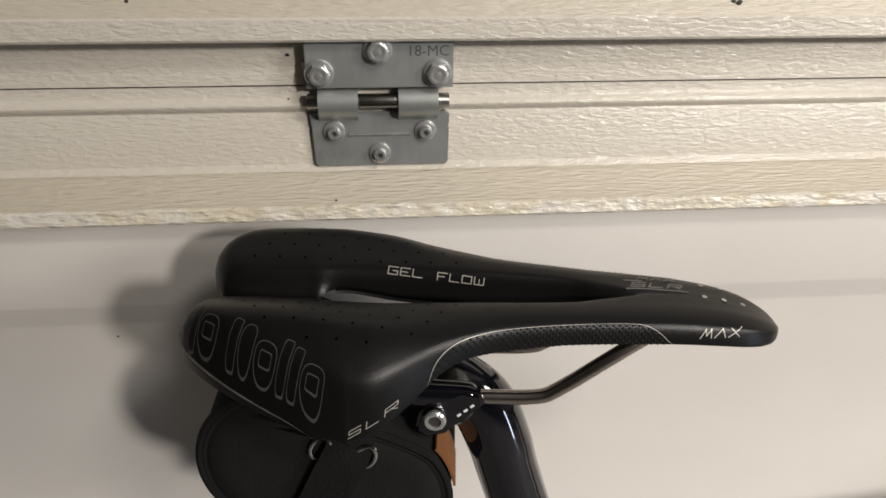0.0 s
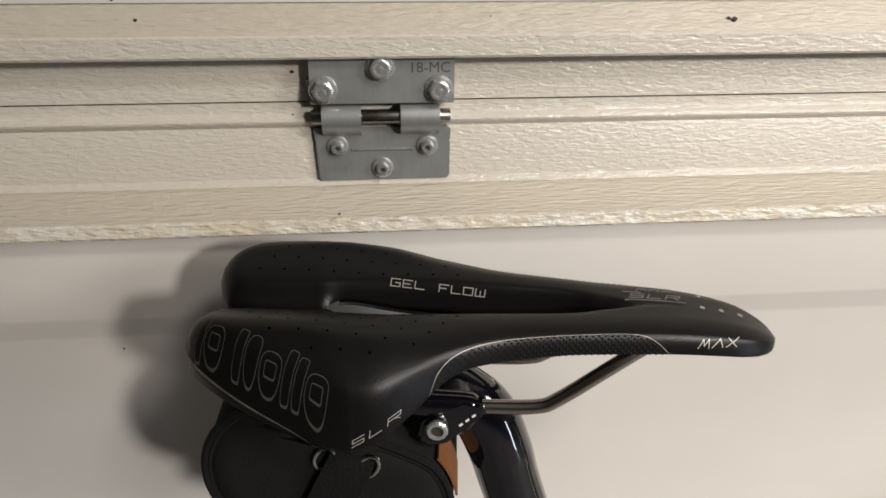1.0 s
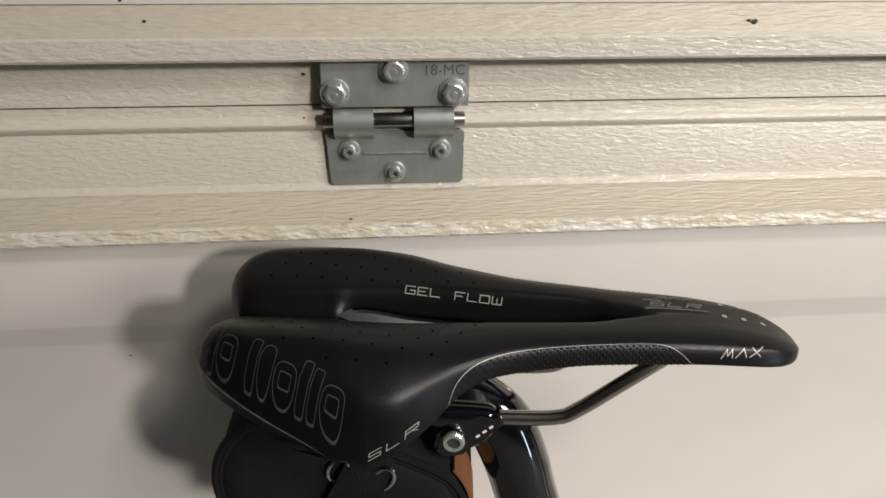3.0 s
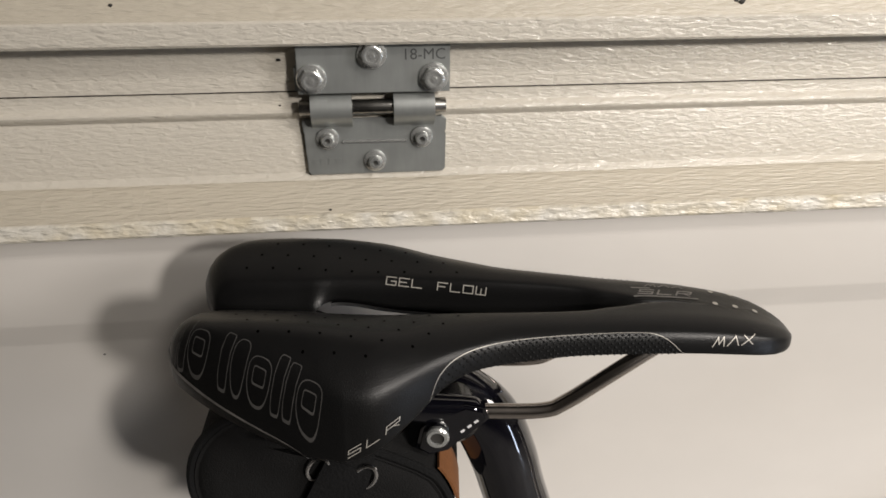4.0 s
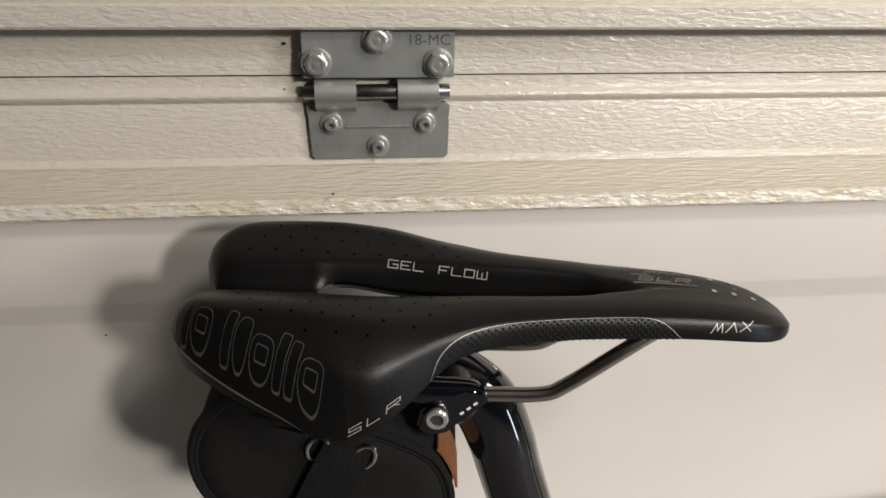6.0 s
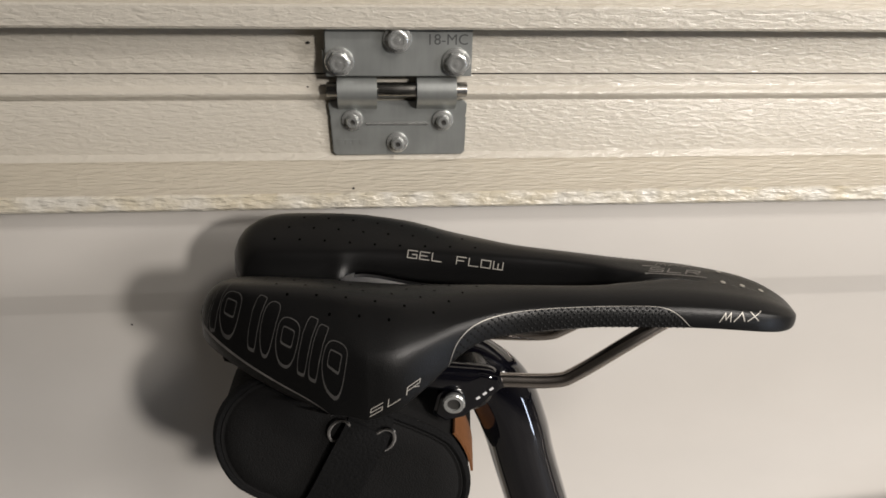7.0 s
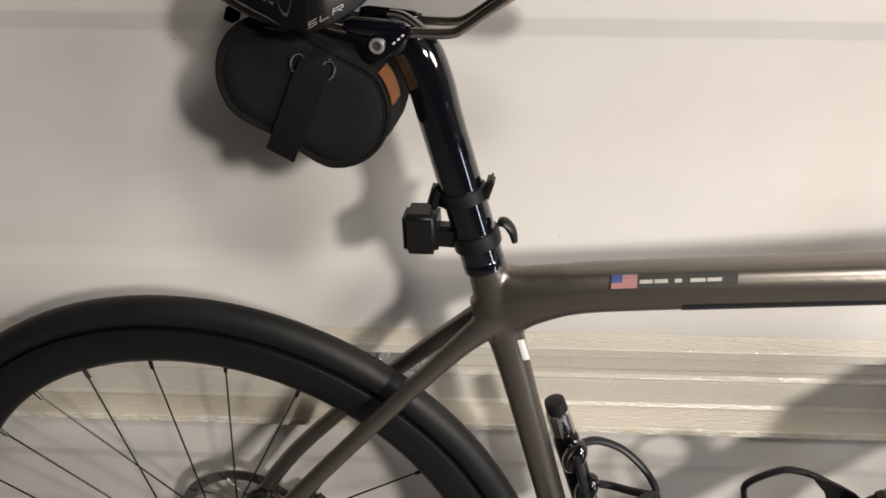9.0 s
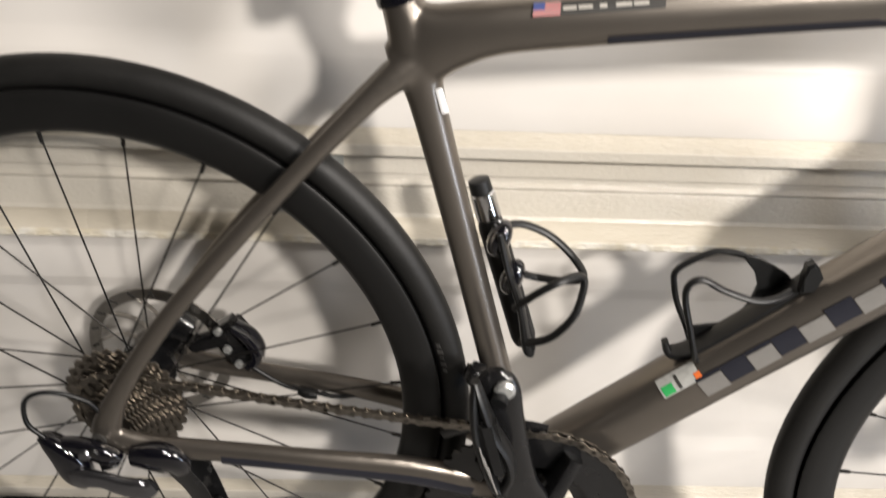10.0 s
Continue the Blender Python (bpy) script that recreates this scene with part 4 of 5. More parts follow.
bag_piece("strap", strap_mesh(strap), WEBBING, "black webbing strap with frayed end")
for cx, cz in ((0.1368, 0.5640), (0.1575, 0.5600)):
    m = frame_at((cx, -0.0388, cz), (0.9, 0, -0.43), (0.2, -0.1, 1))
    pts = [tuple(m @ Vector((0.0046 * math.cos(a), 0.0070 * math.sin(a), 0))) for a in [2 * math.pi * k / 20 for k in range(21)]]
    bm = tube(bmesh.new(), [(*q, 0.00105, 0.00105) for q in pts], 8, 1, caps=False, curve=False)
    bag_piece("ring", bm, CHROME, "bright steel ring")
bag_piece("upper_strap", strap_mesh([(0.1530, -0.030, 0.5780, 0.0105, 0.0012), (0.1500, -0.0385, 0.5640, 0.0105, 0.0012), (0.1470, -0.0398, 0.5560, 0.0105, 0.0012)]), WEBBING, "black webbing loop")
bm = bmesh.new()
rows = []
for q in [o for o in bag_outline(0.0022)[1:7]]:
    rows.append((bm.verts.new((q.x, -0.0300, q.y)), bm.verts.new((q.x, -0.004, q.y))))
for a, b in zip(rows, rows[1:]):
    bm.faces.new((a[0], a[1], b[1], b[0]))
bm.normal_update()
bmesh.ops.solidify(bm, geom=bm.faces[:], thickness=0.0012)
bag_piece("leather_patch", bm, TAN_LEATHER, "tan leather patch facing the seat post")
bag_piece("pull_tab", block(bmesh.new(), at(0.0825, -0.010, 0.5890) @ Matrix.Rotation(radians(20), 4, "Y"), (0.008, 0.012, 0.010), 0.001), WEBBING, "small black fabric tab")

# ---- rear light on a clamp round the seat post ----
P0 = on_post(0.425)
light = thing("rear_light", BIKE @ Matrix.Translation(P0), "black rear light on a clamp round the seat post", "bicycle light")


def light_piece(name, bm, mat, label):
    bmesh.ops.transform(bm, matrix=Matrix.Translation(-P0), verts=bm.verts[:])
    return part(name, bm, mat, light, label)


ALONG = Vector((0, 0, 1)).rotation_difference(Vector((LX, 0, LZ))).to_matrix().to_4x4()
light_piece("light_body", block(bmesh.new(), at(0.2155, 0.0, 0.4275) @ Matrix.Rotation(radians(-3), 4, "Y"), (0.0275, 0.030, 0.0345), 0.004, 3), BLACK_PLASTIC, "black square light body")
light_piece("light_neck", block(bmesh.new(), at(0.2350, 0.0, 0.4240), (0.020, 0.016, 0.018), 0.003), BLACK_PLASTIC, "black mounting neck")
light_piece("clamp_band", lathe(bmesh.new(), [(0.0166, -0.0065), (0.0190, -0.0060), (0.0194, 0.0), (0.0190, 0.0060), (0.0166, 0.0065)], Matrix.Translation(on_post(0.423)) @ ALONG, 32), BLACK_PLASTIC, "black clamp band")
light_piece("lever", tube(bmesh.new(), [(0.2760, -0.004, 0.4400, 0.006, 0.003), (0.2810, -0.005, 0.4400, 0.007, 0.0035), (0.2865, -0.006, 0.4340, 0.006, 0.0035), (0.2890, -0.006, 0.4250, 0.004, 0.0025)], 12, 5), BLACK_PLASTIC, "black curled lever")
light_piece("strap_band", lathe(bmesh.new(), [(0.0164, -0.0055), (0.0186, -0.0050), (0.0186, 0.0050), (0.0164, 0.0055)], Matrix.Translation(on_post(0.4595)) @ ALONG, 32), BLACK_PLASTIC, "black rubber band")
light_piece("buckle", block(bmesh.new(), at(0.2275, 0.0, 0.4570) @ Matrix.Rotation(radians(14), 4, "Y"), (0.012, 0.018, 0.022), 0.004, 3), BLACK_PLASTIC, "black rounded buckle")
light_piece("front_buckle", block(bmesh.new(), at(0.2665, 0.0, 0.4665) @ Matrix.Rotation(radians(16), 4, "Y"), (0.006, 0.018, 0.018), 0.002), BLACK_PLASTIC, "black front buckle")


# ---- wheels ----
def wheel(name, centre, rear, turn):
    m = at(*centre) @ SIDE
    rim = lathe(bmesh.new(), [(0.3150, -0.0128), (0.3130, -0.0140), (0.3050, -0.0146), (0.2950, -0.0138), (0.2830, -0.0100), (0.2770, -0.0055), (0.2755, 0.0), (0.2770, 0.0055), (0.2830, 0.0100), (0.2950, 0.0138), (0.3050, 0.0146), (0.3130, 0.0140), (0.3150, 0.0128), (0.3130, 0.0)], m, 120, closed=True)
    w = piece(name, rim, RIM, "matt black deep carbon wheel")
    prof = [(0.3135 + 0.0142 + 0.0142 * math.cos(a), 0.0140 * math.sin(a)) for a in [math.pi * (-1.08 + 0.12 * k) + math.pi * 0.0 for k in range(19)]]
    piece("tyre", lathe(bmesh.new(), prof, m, 120, closed=True), RUBBER, "black road tyre", w)
    flange_near, flange_far = (0.016, -0.036) if rear else (0.036, -0.022)
    hub = lathe(bmesh.new(), [(0.010, -0.062), (0.013, -0.060), (0.020, flange_far - 0.004), (0.029, flange_far - 0.003), (0.029, flange_far + 0.003), (0.014, flange_far + 0.006), (0.017, 0), (0.017, flange_near - 0.006), (0.026, flange_near - 0.003), (0.026, flange_near + 0.003), (0.014, flange_near + 0.005), (0.012, 0.060), (0.009, 0.064)], m, 36)
    piece("hub", hub, BLACK_METAL, "black hub shell", w)
    n = 24
    meshes = {}
    for k in range(n):
        near = k % 3 != 0 if rear else k % 2 == 0
        cross = (0 if k % 3 == 0 else 1 if k % 3 == 2 else -1) if rear else 1 if (k // 2) % 2 else -1
        key = (near, cross)
        if key not in meshes:
            a = radians(cross * (62 if rear else 48))
            fl = flange_near if near else flange_far
            bm = bmesh.new()
            tube(bm, [(0.0225 * math.cos(a), 0.0225 * math.sin(a), fl, 0.0010, 0.0010), (0.2765, 0, 0.0015 if near else -0.0015, 0.0009, 0.0009)], 6, curve=False)
            tube(bm, [(0.2660, 0, 0.0020 if near else -0.0020, 0.0019, 0.0019), (0.2770, 0, 0.0015 if near else -0.0015, 0.0021, 0.0021)], 6, curve=False)
            meshes[key] = finish(bm, "spoke", SPOKE)
        ob = new("spoke", meshes[key])
        ob.parent = w
        ob.matrix_local = m @ Matrix.Rotation(radians(turn + 360 / n * k), 4, "Z")
    return w, m


rear_wheel, RW = wheel("rear_wheel", (0, 0, 0), True, -6.69)
bm = bmesh.new()
for k in range(5):
    a = radians(12.4 + 1.25 * k)
    block(bm, RW @ Matrix.Rotation(a, 4, "Z") @ at(0.3235, 0, 0.0139) @ Matrix.Rotation(radians(-24), 4, "Y"), (0.0060 if k % 2 else 0.0040, 0.0045, 0.0004))
piece("tyre_mark", bm, PRINT_DIM, "pale grey sidewall bars", rear_wheel, smooth=False)
front_wheel, FW = wheel("front_wheel", (0.982, 0, 0.0), False, 4)


def toothed(r, teeth, m, z0, thick, inner, tooth=0.0035):
    bm = bmesh.new()
    n = teeth * 4
    rows = []
    for z in (z0, z0 + thick):
        out, inn = [], []
        for k in range(n):
            a = 2 * math.pi * k / n
            rr = r + (tooth * 0.5 if k % 4 in (1, 2) else -tooth * 0.5)
            out.append(bm.verts.new(m @ Vector((rr * math.cos(a), rr * math.sin(a), z))))
            inn.append(bm.verts.new(m @ Vector((inner * math.cos(a), inner * math.sin(a), z))))
        rows.append((out, inn))
    for k in range(n):
        j = (k + 1) % n
        bm.faces.new((rows[0][0][k], rows[0][0][j], rows[1][0][j], rows[1][0][k]))
        bm.faces.new((rows[0][1][k], rows[0][1][j], rows[1][1][j], rows[1][1][k]))
        for o, i in rows:
            bm.faces.new((o[k], o[j], i[j], i[k]))
    return bm


for k, teeth in enumerate((11, 12, 13, 14, 15, 17, 19, 21, 24, 27, 30)):
    r = teeth * 0.0127 / (2 * math.pi)
    piece("sprocket", toothed(r, teeth, RW, 0.0545 - 0.0036 * k, 0.0022, max(r - 0.020, 0.012)), STEEL, "worn steel sprocket", rear_wheel)
piece("freehub", lathe(bmesh.new(), [(0.015, 0.018), (0.017, 0.019), (0.017, 0.054), (0.013, 0.058)], RW, 30), BLACK_METAL, "dark freehub body", rear_wheel)


def rotor(parent, m, z):
    bm = bmesh.new()
    lathe(bm, [(0.0800, z), (0.0800, z + 0.0018), (0.0670, z + 0.0018), (0.0670, z)], m, 90, closed=True)
    ob = piece("brake_rotor", bm, ROTOR, "steel disc brake rotor with slots", parent)
    for k in range(10):
        a = 2 * math.pi * k / 10
        p = [m @ Vector((r * math.cos(a + t), r * math.sin(a + t), z + 0.0009)) for r, t in ((0.024, 0), (0.046, 0.22), (0.069, 0.55))]
        piece("rotor_arm", tube(bmesh.new(), [(*q, 0.0035, 0.0009) for q in p], 6, 3), ROTOR, "", parent)
    piece("rotor_carrier", lathe(bmesh.new(), [(0.030, z - 0.001), (0.030, z + 0.003), (0.018, z + 0.003), (0.018, z - 0.001)], m, 40, closed=True), ROTOR, "steel rotor carrier", parent)
    b = bmesh.new()
    for k in range(20):
        a = 2 * math.pi * k / 20
        block(b, m @ Matrix.Rotation(a, 4, "Z") @ at(0.0735, 0, z + 0.0009) @ Matrix.Rotation(0.6, 4, "Z"), (0.0085, 0.0030, 0.0024))
    return ob, b


_, holes = rotor(rear_wheel, RW, -0.0635)
piece("rotor_slots", holes, DARK, "dark rotor slots", rear_wheel, smooth=False)
rotor(front_wheel, FW, -0.0585)[1].free()

# rear caliper, on the far stay
bm = bmesh.new()
block(bm, at(0.090, 0.055, 0.030) @ Matrix.Rotation(radians(-35), 4, "Y"), (0.036, 0.030, 0.052), 0.006, 3)
block(bm, at(0.058, 0.050, 0.028) @ Matrix.Rotation(radians(-20), 4, "Y"), (0.040, 0.016, 0.018), 0.004)
block(bm, at(0.100, 0.048, 0.012), (0.018, 0.018, 0.018), 0.004)
block(bm, at(0.020, 0.057, 0.030) @ Matrix.Rotation(radians(30), 4, "Y"), (0.036, 0.012, 0.056), 0.006, 3)
caliper = piece("brake_caliper", bm, BLACK_METAL, "black disc brake caliper")
for dx, dz in ((0.078, 0.052), (0.097, 0.012), (0.086, 0.030)):
    piece("caliper_bolt", lathe(bmesh.new(), [(0.0045, 0), (0.0050, 0.001), (0.0042, 0.004), (0.002, 0.0045)], at(dx, 0.0385, dz) @ SIDE, 16), BOLT, "silver bolt", caliper)
piece("brake_hose", rod([(0.092, 0.046, 0.016), (0.104, 0.045, 0.006), (0.139, 0.045, -0.0165), (0.170, 0.044, -0.0220), (0.200, 0.046, -0.0270), (0.226, 0.050, -0.0230)], 0.0026, 10), BLACK_PLASTIC, "black brake hose", caliper)
piece("hose_clip", tube(bmesh.new(), [(0.158, 0.042, -0.0195, 0.005, 0.0045), (0.166, 0.041, -0.0215, 0.007, 0.006), (0.178, 0.042, -0.0240, 0.006, 0.005)], 12, 4), BLACK_PLASTIC, "black hose clip", caliper)
bm = tube(bmesh.new(), [(0.096, 0.036, 0.062, 0.010, 0.004), (0.112, 0.036, 0.050, 0.012, 0.006), (0.120, 0.036, 0.030, 0.012, 0.006), (0.108, 0.036, 0.014, 0.010, 0.005)], 14, 4, 3)
piece("caliper_half", bm, GLOSS, "glossy black caliper half", caliper)
bm = tube(bmesh.new(), [(0.012, 0.050, 0.040, 0.010, 0.012), (0.026, 0.050, 0.048, 0.012, 0.018), (0.044, 0.050, 0.040, 0.010, 0.014)], 14, 4, 2.6)
piece("caliper_mount", bm, BLACK_METAL, "black mount arm", caliper)
piece("axle_end", lathe(bmesh.new(), [(0.0075, 0), (0.0075, 0.003), (0.0035, 0.003), (0.003, 0.001)], at(0, -0.0755, 0) @ SIDE, 20), DARK, "dark axle hole")

# ---- drivetrain ----
BB = (0.408, 0, -0.070)
CM = at(*BB) @ SIDE
crank = piece("crank_arm", tube(bmesh.new(), [(0.4090, -0.066, -0.074, 0.0080, 0.0260), (0.4000, -0.071, -0.030, 0.0085, 0.0235), (0.3870, -0.075, 0.002, 0.0085, 0.0215), (0.3710, -0.079, 0.067, 0.0085, 0.0205), (0.3640, -0.080, 0.104, 0.0080, 0.0205), (0.3622, -0.080, 0.1190, 0.0070, 0.0165), (0.3612, -0.080, 0.1275, 0.0040, 0.0070)], 22, 5, 2.8), BLACK_METAL, "dark grey crank arm pointing up")
piece("chainring", toothed(0.1010, 50, CM, 0.0430, 0.0030, 0.0600, 0.0045), BLACK_METAL, "large black chainring")
piece("inner_chainring", toothed(0.0690, 34, CM, 0.0350, 0.0030, 0.0450, 0.0045), BLACK_METAL, "small grey chainring")
for k in range(4):
    a = radians((62, 118, 242, 298)[k] + 6)
    p = [CM @ Vector((r * math.cos(a), r * math.sin(a), z)) for r, z in ((0.012, 0.056), (0.045, 0.055), (0.078, 0.050), (0.088, 0.047))]
    piece("spider_arm", tube(bmesh.new(), [(*q, s, s * 0.5) for q, s in zip(p, (0.026, 0.021, 0.017, 0.017))], 12, 4, 3), BLACK_METAL, "black spider arm", crank)
piece("crank_bolt", lathe(bmesh.new(), [(0.013, 0.072), (0.013, 0.078), (0.008, 0.080)], CM, 24), BLACK_METAL, "black crank bolt", crank)
piece("far_crank_arm", tube(bmesh.new(), [(0.408, 0.062, -0.070, 0.008, 0.017), (0.430, 0.076, -0.16, 0.008, 0.014), (0.446, 0.082, -0.236, 0.007, 0.013)], 16, 5, 3), BLACK_METAL, "dark grey far crank arm")


def pedal(name, x, z, sy):
    """A clipless pedal hanging from its axle, seen on edge."""
    m = at(x, sy * 0.106, z)
    bm = bmesh.new()
    tube(bm, [(-0.0240, -sy * 0.004, 0.0180, 0.006, 0.0035), (-0.0235, 0, -0.004, 0.010, 0.0045), (-0.0190, 0, -0.034, 0.012, 0.0045), (-0.0090, 0, -0.066, 0.011, 0.0048), (-0.0010, 0, -0.088, 0.008, 0.0050), (0.0060, 0, -0.096, 0.006, 0.0045)], 14, 5)
    tube(bm, [(-0.0240, -sy * 0.004, 0.0180, 0.006, 0.0035), (-0.0165, 0, 0.0000, 0.010, 0.0042), (-0.0055, 0, -0.0280, 0.012, 0.0046), (0.0070, 0, -0.0500, 0.012, 0.0050), (0.0120, 0, -0.0720, 0.010, 0.0046), (0.0070, 0, -0.0950, 0.006, 0.0045)], 14, 5)
    tube(bm, [(0, -sy * 0.026, 0, 0.0070, 0.0070), (-0.004, -sy * 0.008, -0.006, 0.0070, 0.0070)], 18, curve=False)
    block(bm, at(-0.0050, 0.004 * sy, -0.040) @ Matrix.Rotation(radians(-16), 4, "Y"), (0.016, 0.016, 0.060), 0.004)
    bmesh.ops.transform(bm, matrix=m, verts=bm.verts[:])
    p = piece(name, bm, BLACK_PLASTIC, "dark grey clipless pedal hanging from the crank")
    # three thin pale streaks on the outer face
    for k in range(3):
        b = bmesh.new()
        tube(b, [(-0.0165 + 0.0042 * k, sy * 0.0125, -0.036 - 0.010 * k, 0.0010, 0.0008), (-0.0115 + 0.0042 * k, sy * 0.0128, -0.052 - 0.010 * k, 0.0013, 0.0009), (-0.0065 + 0.0042 * k, sy * 0.0120, -0.066 - 0.010 * k, 0.0008, 0.0007)], 6, 3)
        bmesh.ops.transform(b, matrix=m, verts=b.verts[:])
        piece("pedal_streak", b, PALE_PAINT, "pale streak along the edge", p)
    return p


near_pedal = pedal("pedal", 0.3695, 0.1130, -1)
pedal("pedal", 0.446, -0.236, 1)
piece("pedal_axle_end", lathe(bmesh.new(), [(0.0088, 0), (0.0088, 0.003), (0.0065, 0.0055), (0.003, 0.006)], at(0.3700, -0.0885, 0.1150) @ SIDE, 20), BOLT, "bright pedal axle end", near_pedal)

# chain: links round chainring and cassette
r0, r1 = 30 * 0.0127 / (2 * math.pi) * 0.72, 0.1010
yc0, yc1 = -0.034, -0.0445
top = []
for a in range(200, 88, -4):
    top.append((r0 * math.cos(radians(a)), yc0, r0 * math.sin(radians(a))))
for k in range(1, 60):
    t = k / 60
    a0, a1 = radians(88), radians(97)
    x0, z0, x1, z1 = r0 * math.cos(a0), r0 * math.sin(a0), BB[0] + r1 * math.cos(a1), BB[2] + r1 * math.sin(a1)
    top.append((x0 + (x1 - x0) * t, yc0 + (yc1 - yc0) * t, z0 + (z1 - z0) * t - 0.004 * math.sin(math.pi * t)))
for a in range(97, -95, -3):
    top.append((BB[0] + r1 * math.cos(radians(a)), yc1, BB[2] + r1 * math.sin(radians(a))))
for k in range(1, 30):
    t = k / 30
    top.append((BB[0] * (1 - t) + 0.085 * t, yc1 + 0.008 * t, (BB[2] - r1) * (1 - t) - 0.120 * t))
path = [Vector(q) for q in top]
lengths = [0.0]
for a, b in zip(path, path[1:]):
    lengths.append(lengths[-1] + (b - a).length)


def along(s):
    return Vector([float(np.interp(s, lengths, [q[k] for q in path])) for k in range(3)])


PITCH = 0.0127
link_out = []
for wide in (0.0031, 0.0021):
    bm = bmesh.new()
    for sy in (-1, 1):
        pl = [(0.0063 + 0.0042 * math.cos(a), 0.0042 * math.sin(a)) for a in (-1.2, -0.5, 0.5, 1.2)] + [(0.0, 0.0026)] + [(-0.0063 + 0.0042 * math.cos(a), 0.0042 * math.sin(a)) for a in (1.94, 2.64, 3.64, 4.34)] + [(0.0, -0.0026)]
        slab(bm, pl, at(0, sy * wide + 0.0005, 0) @ SIDE, 0.0010)
    tube(bm, [(0.0063, -0.0036, 0, 0.0020, 0.0020), (0.0063, 0.0036, 0, 0.0020, 0.0020)], 8, curve=False)
    link_out.append(finish(bm, "chain_link", STEEL))
chain = piece("chain", lathe(bmesh.new(), [(0.003, -0.002), (0.003, 0.002)], Matrix.Translation(along(0)) @ SIDE, 8), STEEL, "worn steel chain")
k, s = 0, 0.0
while s + PITCH < lengths[-1]:
    a, b = along(s), along(s + PITCH)
    ob = new("chain_link", link_out[k % 2])
    ob.parent = chain
    ob.matrix_local = Matrix.Translation((a + b) / 2) @ Matrix.Rotation(-math.atan2(b.z - a.z, b.x - a.x), 4, "Y")
    k, s = k + 1, s + PITCH

# front and rear derailleur
bm = bmesh.new()
block(bm, at(0.346, -0.020, 0.073) @ Matrix.Rotation(radians(16), 4, "Y"), (0.022, 0.022, 0.020), 0.005, 3)
tube(bm, [(0.318, -0.038, 0.012, 0.0015, 0.006), (0.350, -0.041, 0.030, 0.0015, 0.007), (0.390, -0.042, 0.036, 0.0015, 0.007), (0.415, -0.042, 0.034, 0.0015, 0.006)], 10)
tube(bm, [(0.346, -0.028, 0.068, 0.004, 0.006), (0.352, -0.038, 0.045, 0.004, 0.006), (0.355, -0.041, 0.032, 0.002, 0.006)], 10)
piece("front_derailleur", bm, BLACK_METAL, "black front derailleur")
bm = tube(bmesh.new(), [(-0.050, -0.086, 0.008, 0.005, 0.004), (-0.042, -0.086, 0.003, 0.009, 0.008), (-0.030, -0.086, -0.012, 0.011, 0.014), (-0.023, -0.086, -0.030, 0.011, 0.016), (-0.018, -0.086, -0.042, 0.010, 0.011), (-0.015, -0.086, -0.050, 0.006, 0.004)], 18, 5, 2.6)
tube(bm, [(-0.036, -0.084, -0.002, 0.007, 0.007), (-0.012, -0.084, -0.003, 0.008, 0.009), (0.010, -0.083, -0.012, 0.008, 0.010), (0.020, -0.080, -0.018, 0.006, 0.007)], 16, 5, 2.6)
tube(bm, [(0.030, -0.078, -0.014, 0.008, 0.010), (0.050, -0.076, -0.014, 0.011, 0.015), (0.066, -0.072, -0.022, 0.010, 0.016), (0.072, -0.068, -0.036, 0.008, 0.010)], 16, 5, 2.6)
derailleur = piece("rear_derailleur", bm, GLOSS, "glossy black rear derailleur")
piece("hanger", tube(bmesh.new(), [(0.004, -0.070, -0.006, 0.006, 0.010), (0.006, -0.078, -0.018, 0.007, 0.010), (0.010, -0.084, -0.028, 0.006, 0.009)], 12, 4), BLACK_METAL, "black hanger arm", derailleur)
piece("outer_plate", tube(bmesh.new(), [(-0.022, -0.094, -0.034, 0.0045, 0.0090), (-0.008, -0.096, -0.030, 0.0055, 0.0105), (0.010, -0.096, -0.031, 0.0050, 0.0095), (0.026, -0.095, -0.037, 0.0055, 0.0110), (0.044, -0.093, -0.040, 0.0055, 0.0120), (0.054, -0.091, -0.036, 0.0035, 0.0080)], 16, 5, 2.4), CHROME_GREY, "shiny grey outer link", derailleur)
piece("housing_stop", lathe(bmesh.new(), [(0.0062, 0), (0.0066, 0.002), (0.0050, 0.004), (0.003, 0.0044)], at(-0.006, -0.0915, -0.004) @ SIDE, 18), CHROME_GREY, "grey pivot cap", derailleur)
piece("pivot_bolt", lathe(bmesh.new(), [(0.0045, 0), (0.0048, 0.001), (0.0038, 0.003), (0.0018, 0.0034)], at(0.0030, -0.0918, -0.0003) @ SIDE, 16), BLACK_METAL, "black pivot bolt", derailleur)
bm = bmesh.new()
tube(bm, [(0.066, -0.066, -0.040, 0.002, 0.012), (0.080, -0.060, -0.075, 0.002, 0.011), (0.092, -0.056, -0.125, 0.002, 0.011)], 10)
tube(bm, [(0.066, -0.036, -0.040, 0.002, 0.012), (0.080, -0.036, -0.075, 0.002, 0.011), (0.092, -0.036, -0.125, 0.002, 0.011)], 10)
piece("derailleur_cage", bm, BLACK_METAL, "black chain cage", derailleur)
for cx, cz in ((0.068, -0.050), (0.090, -0.118)):
    piece("jockey_wheel", toothed(0.0220, 11, at(cx, -0.048, cz) @ SIDE, -0.003, 0.006, 0.005), BLACK_PLASTIC, "black jockey wheel", derailleur)
piece("shift_cable", rod([(-0.043, -0.090, 0.010), (-0.056, -0.090, 0.026), (-0.054, -0.086, 0.050), (-0.034, -0.080, 0.056), (-0.006, -0.072, 0.042), (0.006, -0.068, 0.018)], 0.0023, 10), BLACK_PLASTIC, "black looped shift cable", derailleur)

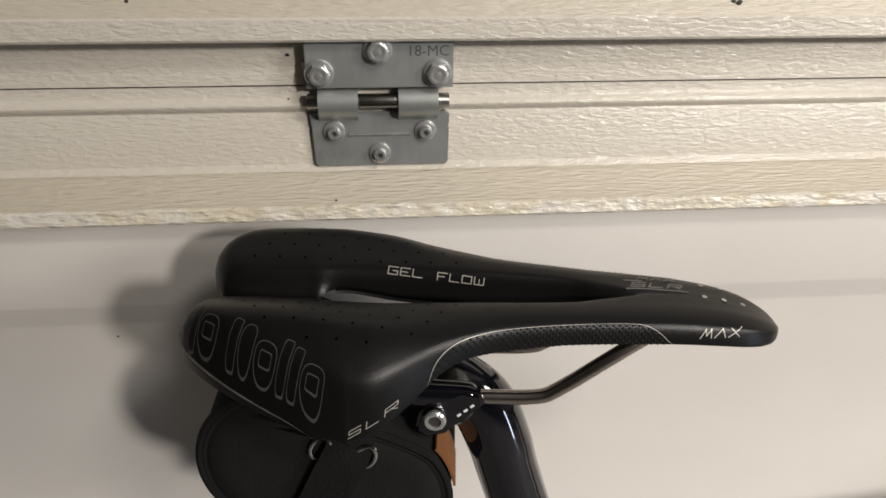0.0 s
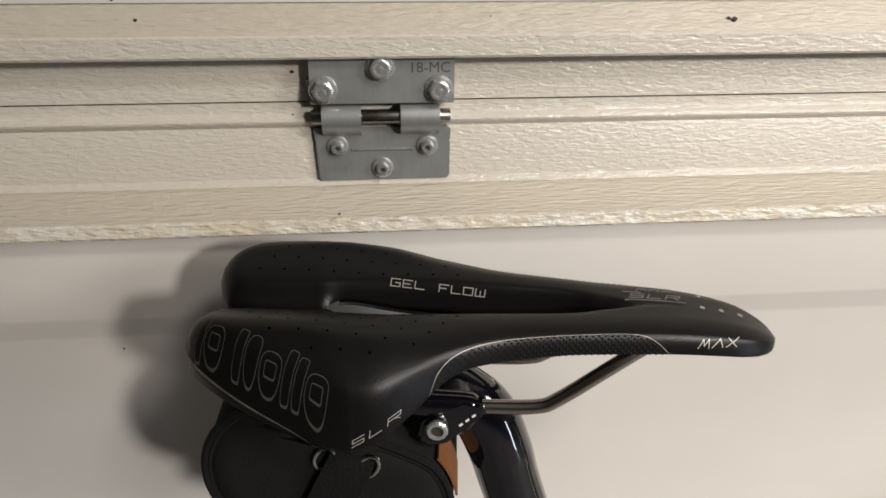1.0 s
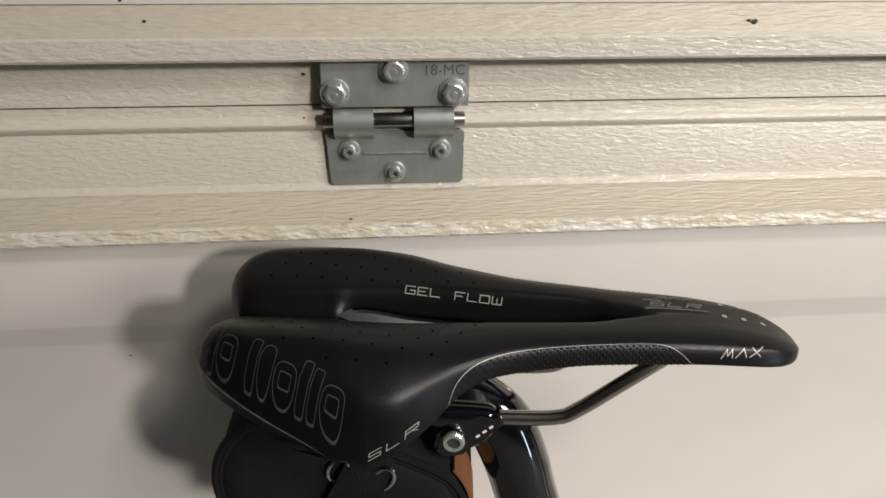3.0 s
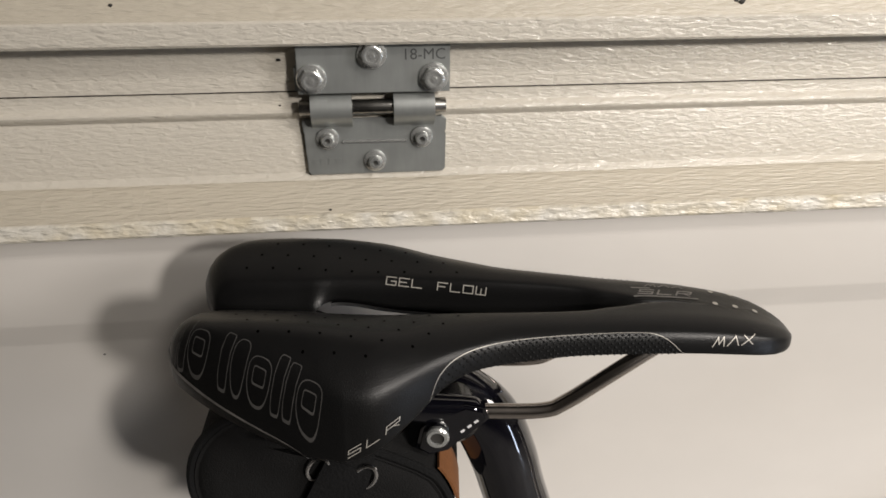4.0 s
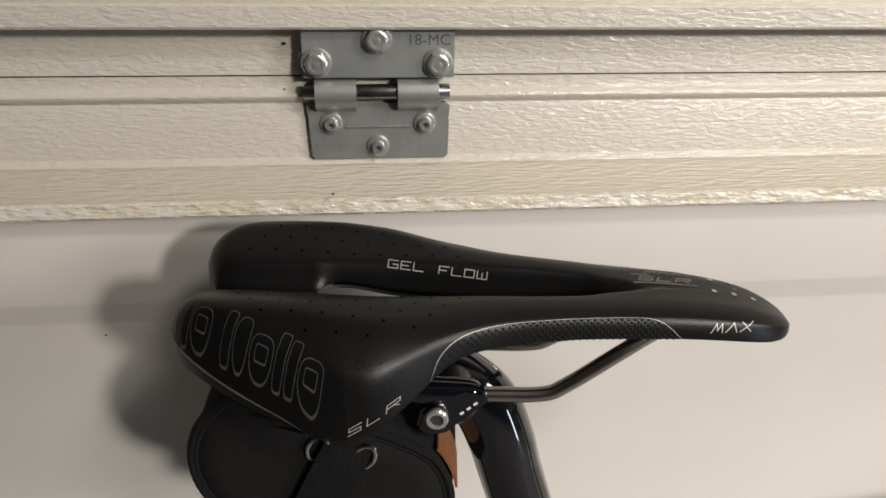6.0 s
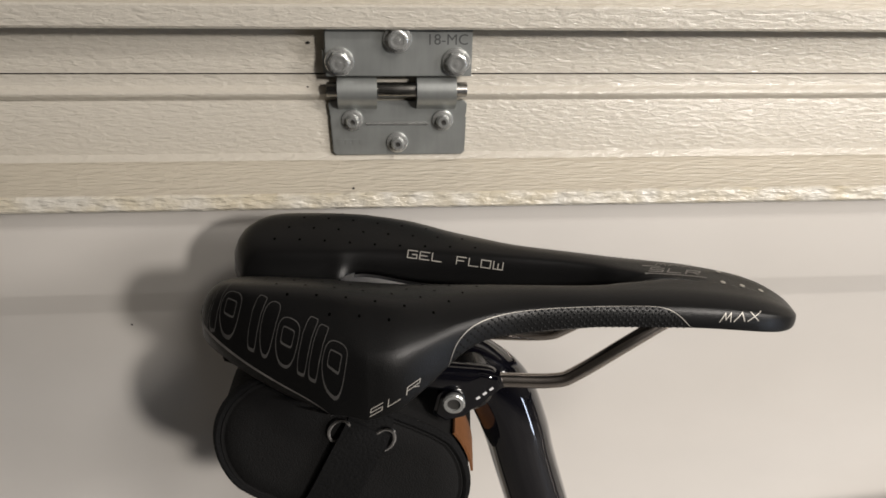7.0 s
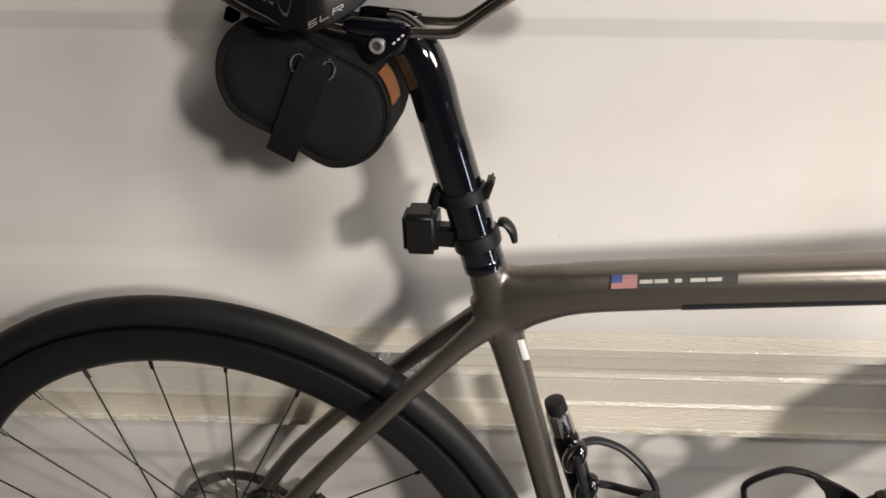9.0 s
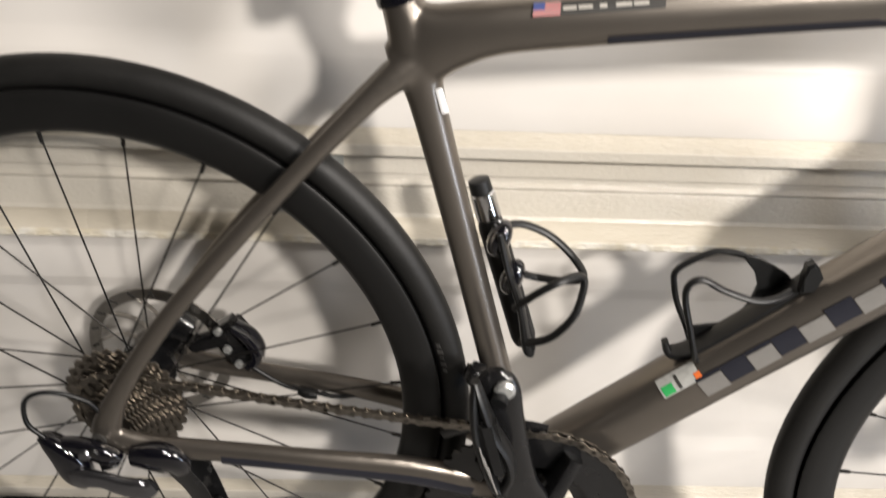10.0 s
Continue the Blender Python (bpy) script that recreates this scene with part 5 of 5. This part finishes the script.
# ---- bottle cages and pump ----
def cage_arm(points, r=0.0034):
    return tube(bmesh.new(), [(*q, r * 1.25, r) for q in points], 10, 6)


plate = [(0.356, 0.0, 0.214, 0.009, 0.0035), (0.366, 0.0, 0.180, 0.013, 0.0035), (0.380, 0.0, 0.140, 0.011, 0.0035), (0.390, 0.0, 0.098, 0.012, 0.005), (0.397, 0.0, 0.094, 0.010, 0.006)]
cage = piece("bottle_cage", tube(bmesh.new(), plate, 12, 5, 3), BLACK_PLASTIC, "empty black bottle cage on the seat tube")
piece("cage_arm", cage_arm([(0.351, 0.003, 0.214), (0.362, 0.014, 0.213), (0.378, 0.024, 0.2095), (0.402, 0.028, 0.1980), (0.424, 0.020, 0.1820), (0.4325, 0.003, 0.1730), (0.4170, 0.012, 0.1625), (0.392, 0.022, 0.1580), (0.371, 0.010, 0.1690)]), BLACK_PLASTIC, "black looped arm", cage)
piece("cage_arm", cage_arm([(0.375, -0.004, 0.139), (0.391, -0.020, 0.1655), (0.408, -0.022, 0.1800), (0.424, -0.010, 0.1810), (0.4325, -0.003, 0.1745), (0.4310, -0.014, 0.1640), (0.425, -0.026, 0.1500), (0.411, -0.024, 0.1270), (0.396, -0.014, 0.1110), (0.384, -0.003, 0.1020)]), BLACK_PLASTIC, "black looped arm", cage)
plate = [(0.513, 0.0, 0.116, 0.004, 0.003), (0.520, 0.0, 0.104, 0.009, 0.004), (0.540, 0.0, 0.112, 0.012, 0.0035), (0.580, 0.0, 0.150, 0.012, 0.0035), (0.606, 0.0, 0.178, 0.011, 0.0035), (0.618, 0.0, 0.194, 0.008, 0.003)]
cage2 = piece("bottle_cage", tube(bmesh.new(), plate, 12, 5, 3), BLACK_PLASTIC, "empty black bottle cage on the down tube")
piece("stop_tab", on_side([(0.609, 0.186), (0.6085, 0.200), (0.6085, 0.2125), (0.6135, 0.2160), (0.6180, 0.2120), (0.6240, 0.2022), (0.6205, 0.1890)], -0.006, 0.012, 0.002), BLACK_PLASTIC, "black upper stop tab", cage2)
piece("cage_arm", cage_arm([(0.546, 0.012, 0.094), (0.5361, 0.022, 0.1176), (0.5236, 0.024, 0.142), (0.5170, 0.024, 0.162), (0.5160, 0.024, 0.1750), (0.527, 0.024, 0.1868), (0.5443, 0.024, 0.1975), (0.557, 0.022, 0.2000), (0.572, 0.018, 0.199), (0.588, 0.015, 0.193)], 0.0029), BLACK_PLASTIC, "black looped arm", cage2)
piece("cage_arm", cage_arm([(0.543, -0.010, 0.103), (0.535, -0.022, 0.1180), (0.5252, -0.024, 0.146), (0.5150, -0.024, 0.177), (0.5163, -0.024, 0.1915), (0.5268, -0.024, 0.1960), (0.5443, -0.024, 0.1877), (0.5711, -0.024, 0.1803), (0.590, -0.018, 0.1800), (0.606, -0.006, 0.182)], 0.0029), BLACK_PLASTIC, "black looped arm", cage2)
web = [(0.5646, 0.2055), (0.5800, 0.2015), (0.5912, 0.1965), (0.6047, 0.1900), (0.6150, 0.1810), (0.6150, 0.1660), (0.6014, 0.1450), (0.5771, 0.1180), (0.5607, 0.1000), (0.5430, 0.0940), (0.5375, 0.1270), (0.5491, 0.1290), (0.5611, 0.1300), (0.5742, 0.1393), (0.5832, 0.1556), (0.5858, 0.1752), (0.5806, 0.1880), (0.5690, 0.1985)]
piece("web", on_side(web, 0.014, 0.004, 0.0012), BLACK_PLASTIC, "black side web", cage2)

pump = thing("mini_pump", BIKE @ at(0.385, 0.030, 0.085), "small black mini pump with chrome collar beside the seat tube", "pump")
PA, PB = Vector((0.390, 0.030, 0.080)), Vector((0.3385, 0.030, 0.232))


def pump_piece(name, f0, f1, r0_, r1_, mat, label):
    a, b = PA.lerp(PB, f0), PA.lerp(PB, f1)
    bm = bmesh.new()
    mid = a.lerp(b, 0.5)
    tube(bm, [(*a, r0_ * 0.85, r0_ * 0.85), (*a.lerp(b, 0.06), r0_, r0_), (*mid, (r0_ + r1_) / 2, (r0_ + r1_) / 2), (*a.lerp(b, 0.94), r1_, r1_), (*b, r1_ * 0.85, r1_ * 0.85)], 20, curve=False)
    bmesh.ops.transform(bm, matrix=at(-0.385, -0.030, -0.085), verts=bm.verts[:])
    return part(name, bm, mat, pump, label)


pump_piece("barrel", 0.0, 0.86, 0.0122, 0.0122, BLACK_PLASTIC, "matt black barrel")
pump_piece("collar", 0.86, 1.02, 0.0116, 0.0112, CHROME, "polished chrome collar")
pump_piece("cap", 1.02, 1.10, 0.0102, 0.0096, BLACK_PLASTIC, "black end cap")
for x, z in ((0.3560, 0.2040), (0.3705, 0.1660)):
    bm = bmesh.new()
    bmesh.ops.create_uvsphere(bm, u_segments=20, v_segments=12, radius=1.0)
    bmesh.ops.transform(bm, matrix=at(x - 0.385, 0.006 - 0.030, z - 0.085) @ Matrix.Rotation(radians(18), 4, "Y") @ Matrix.Diagonal((0.0100, 0.0130, 0.0180, 1)), verts=bm.verts[:])
    part("bracket", bm, GLOSS, pump, "glossy black oval bracket")
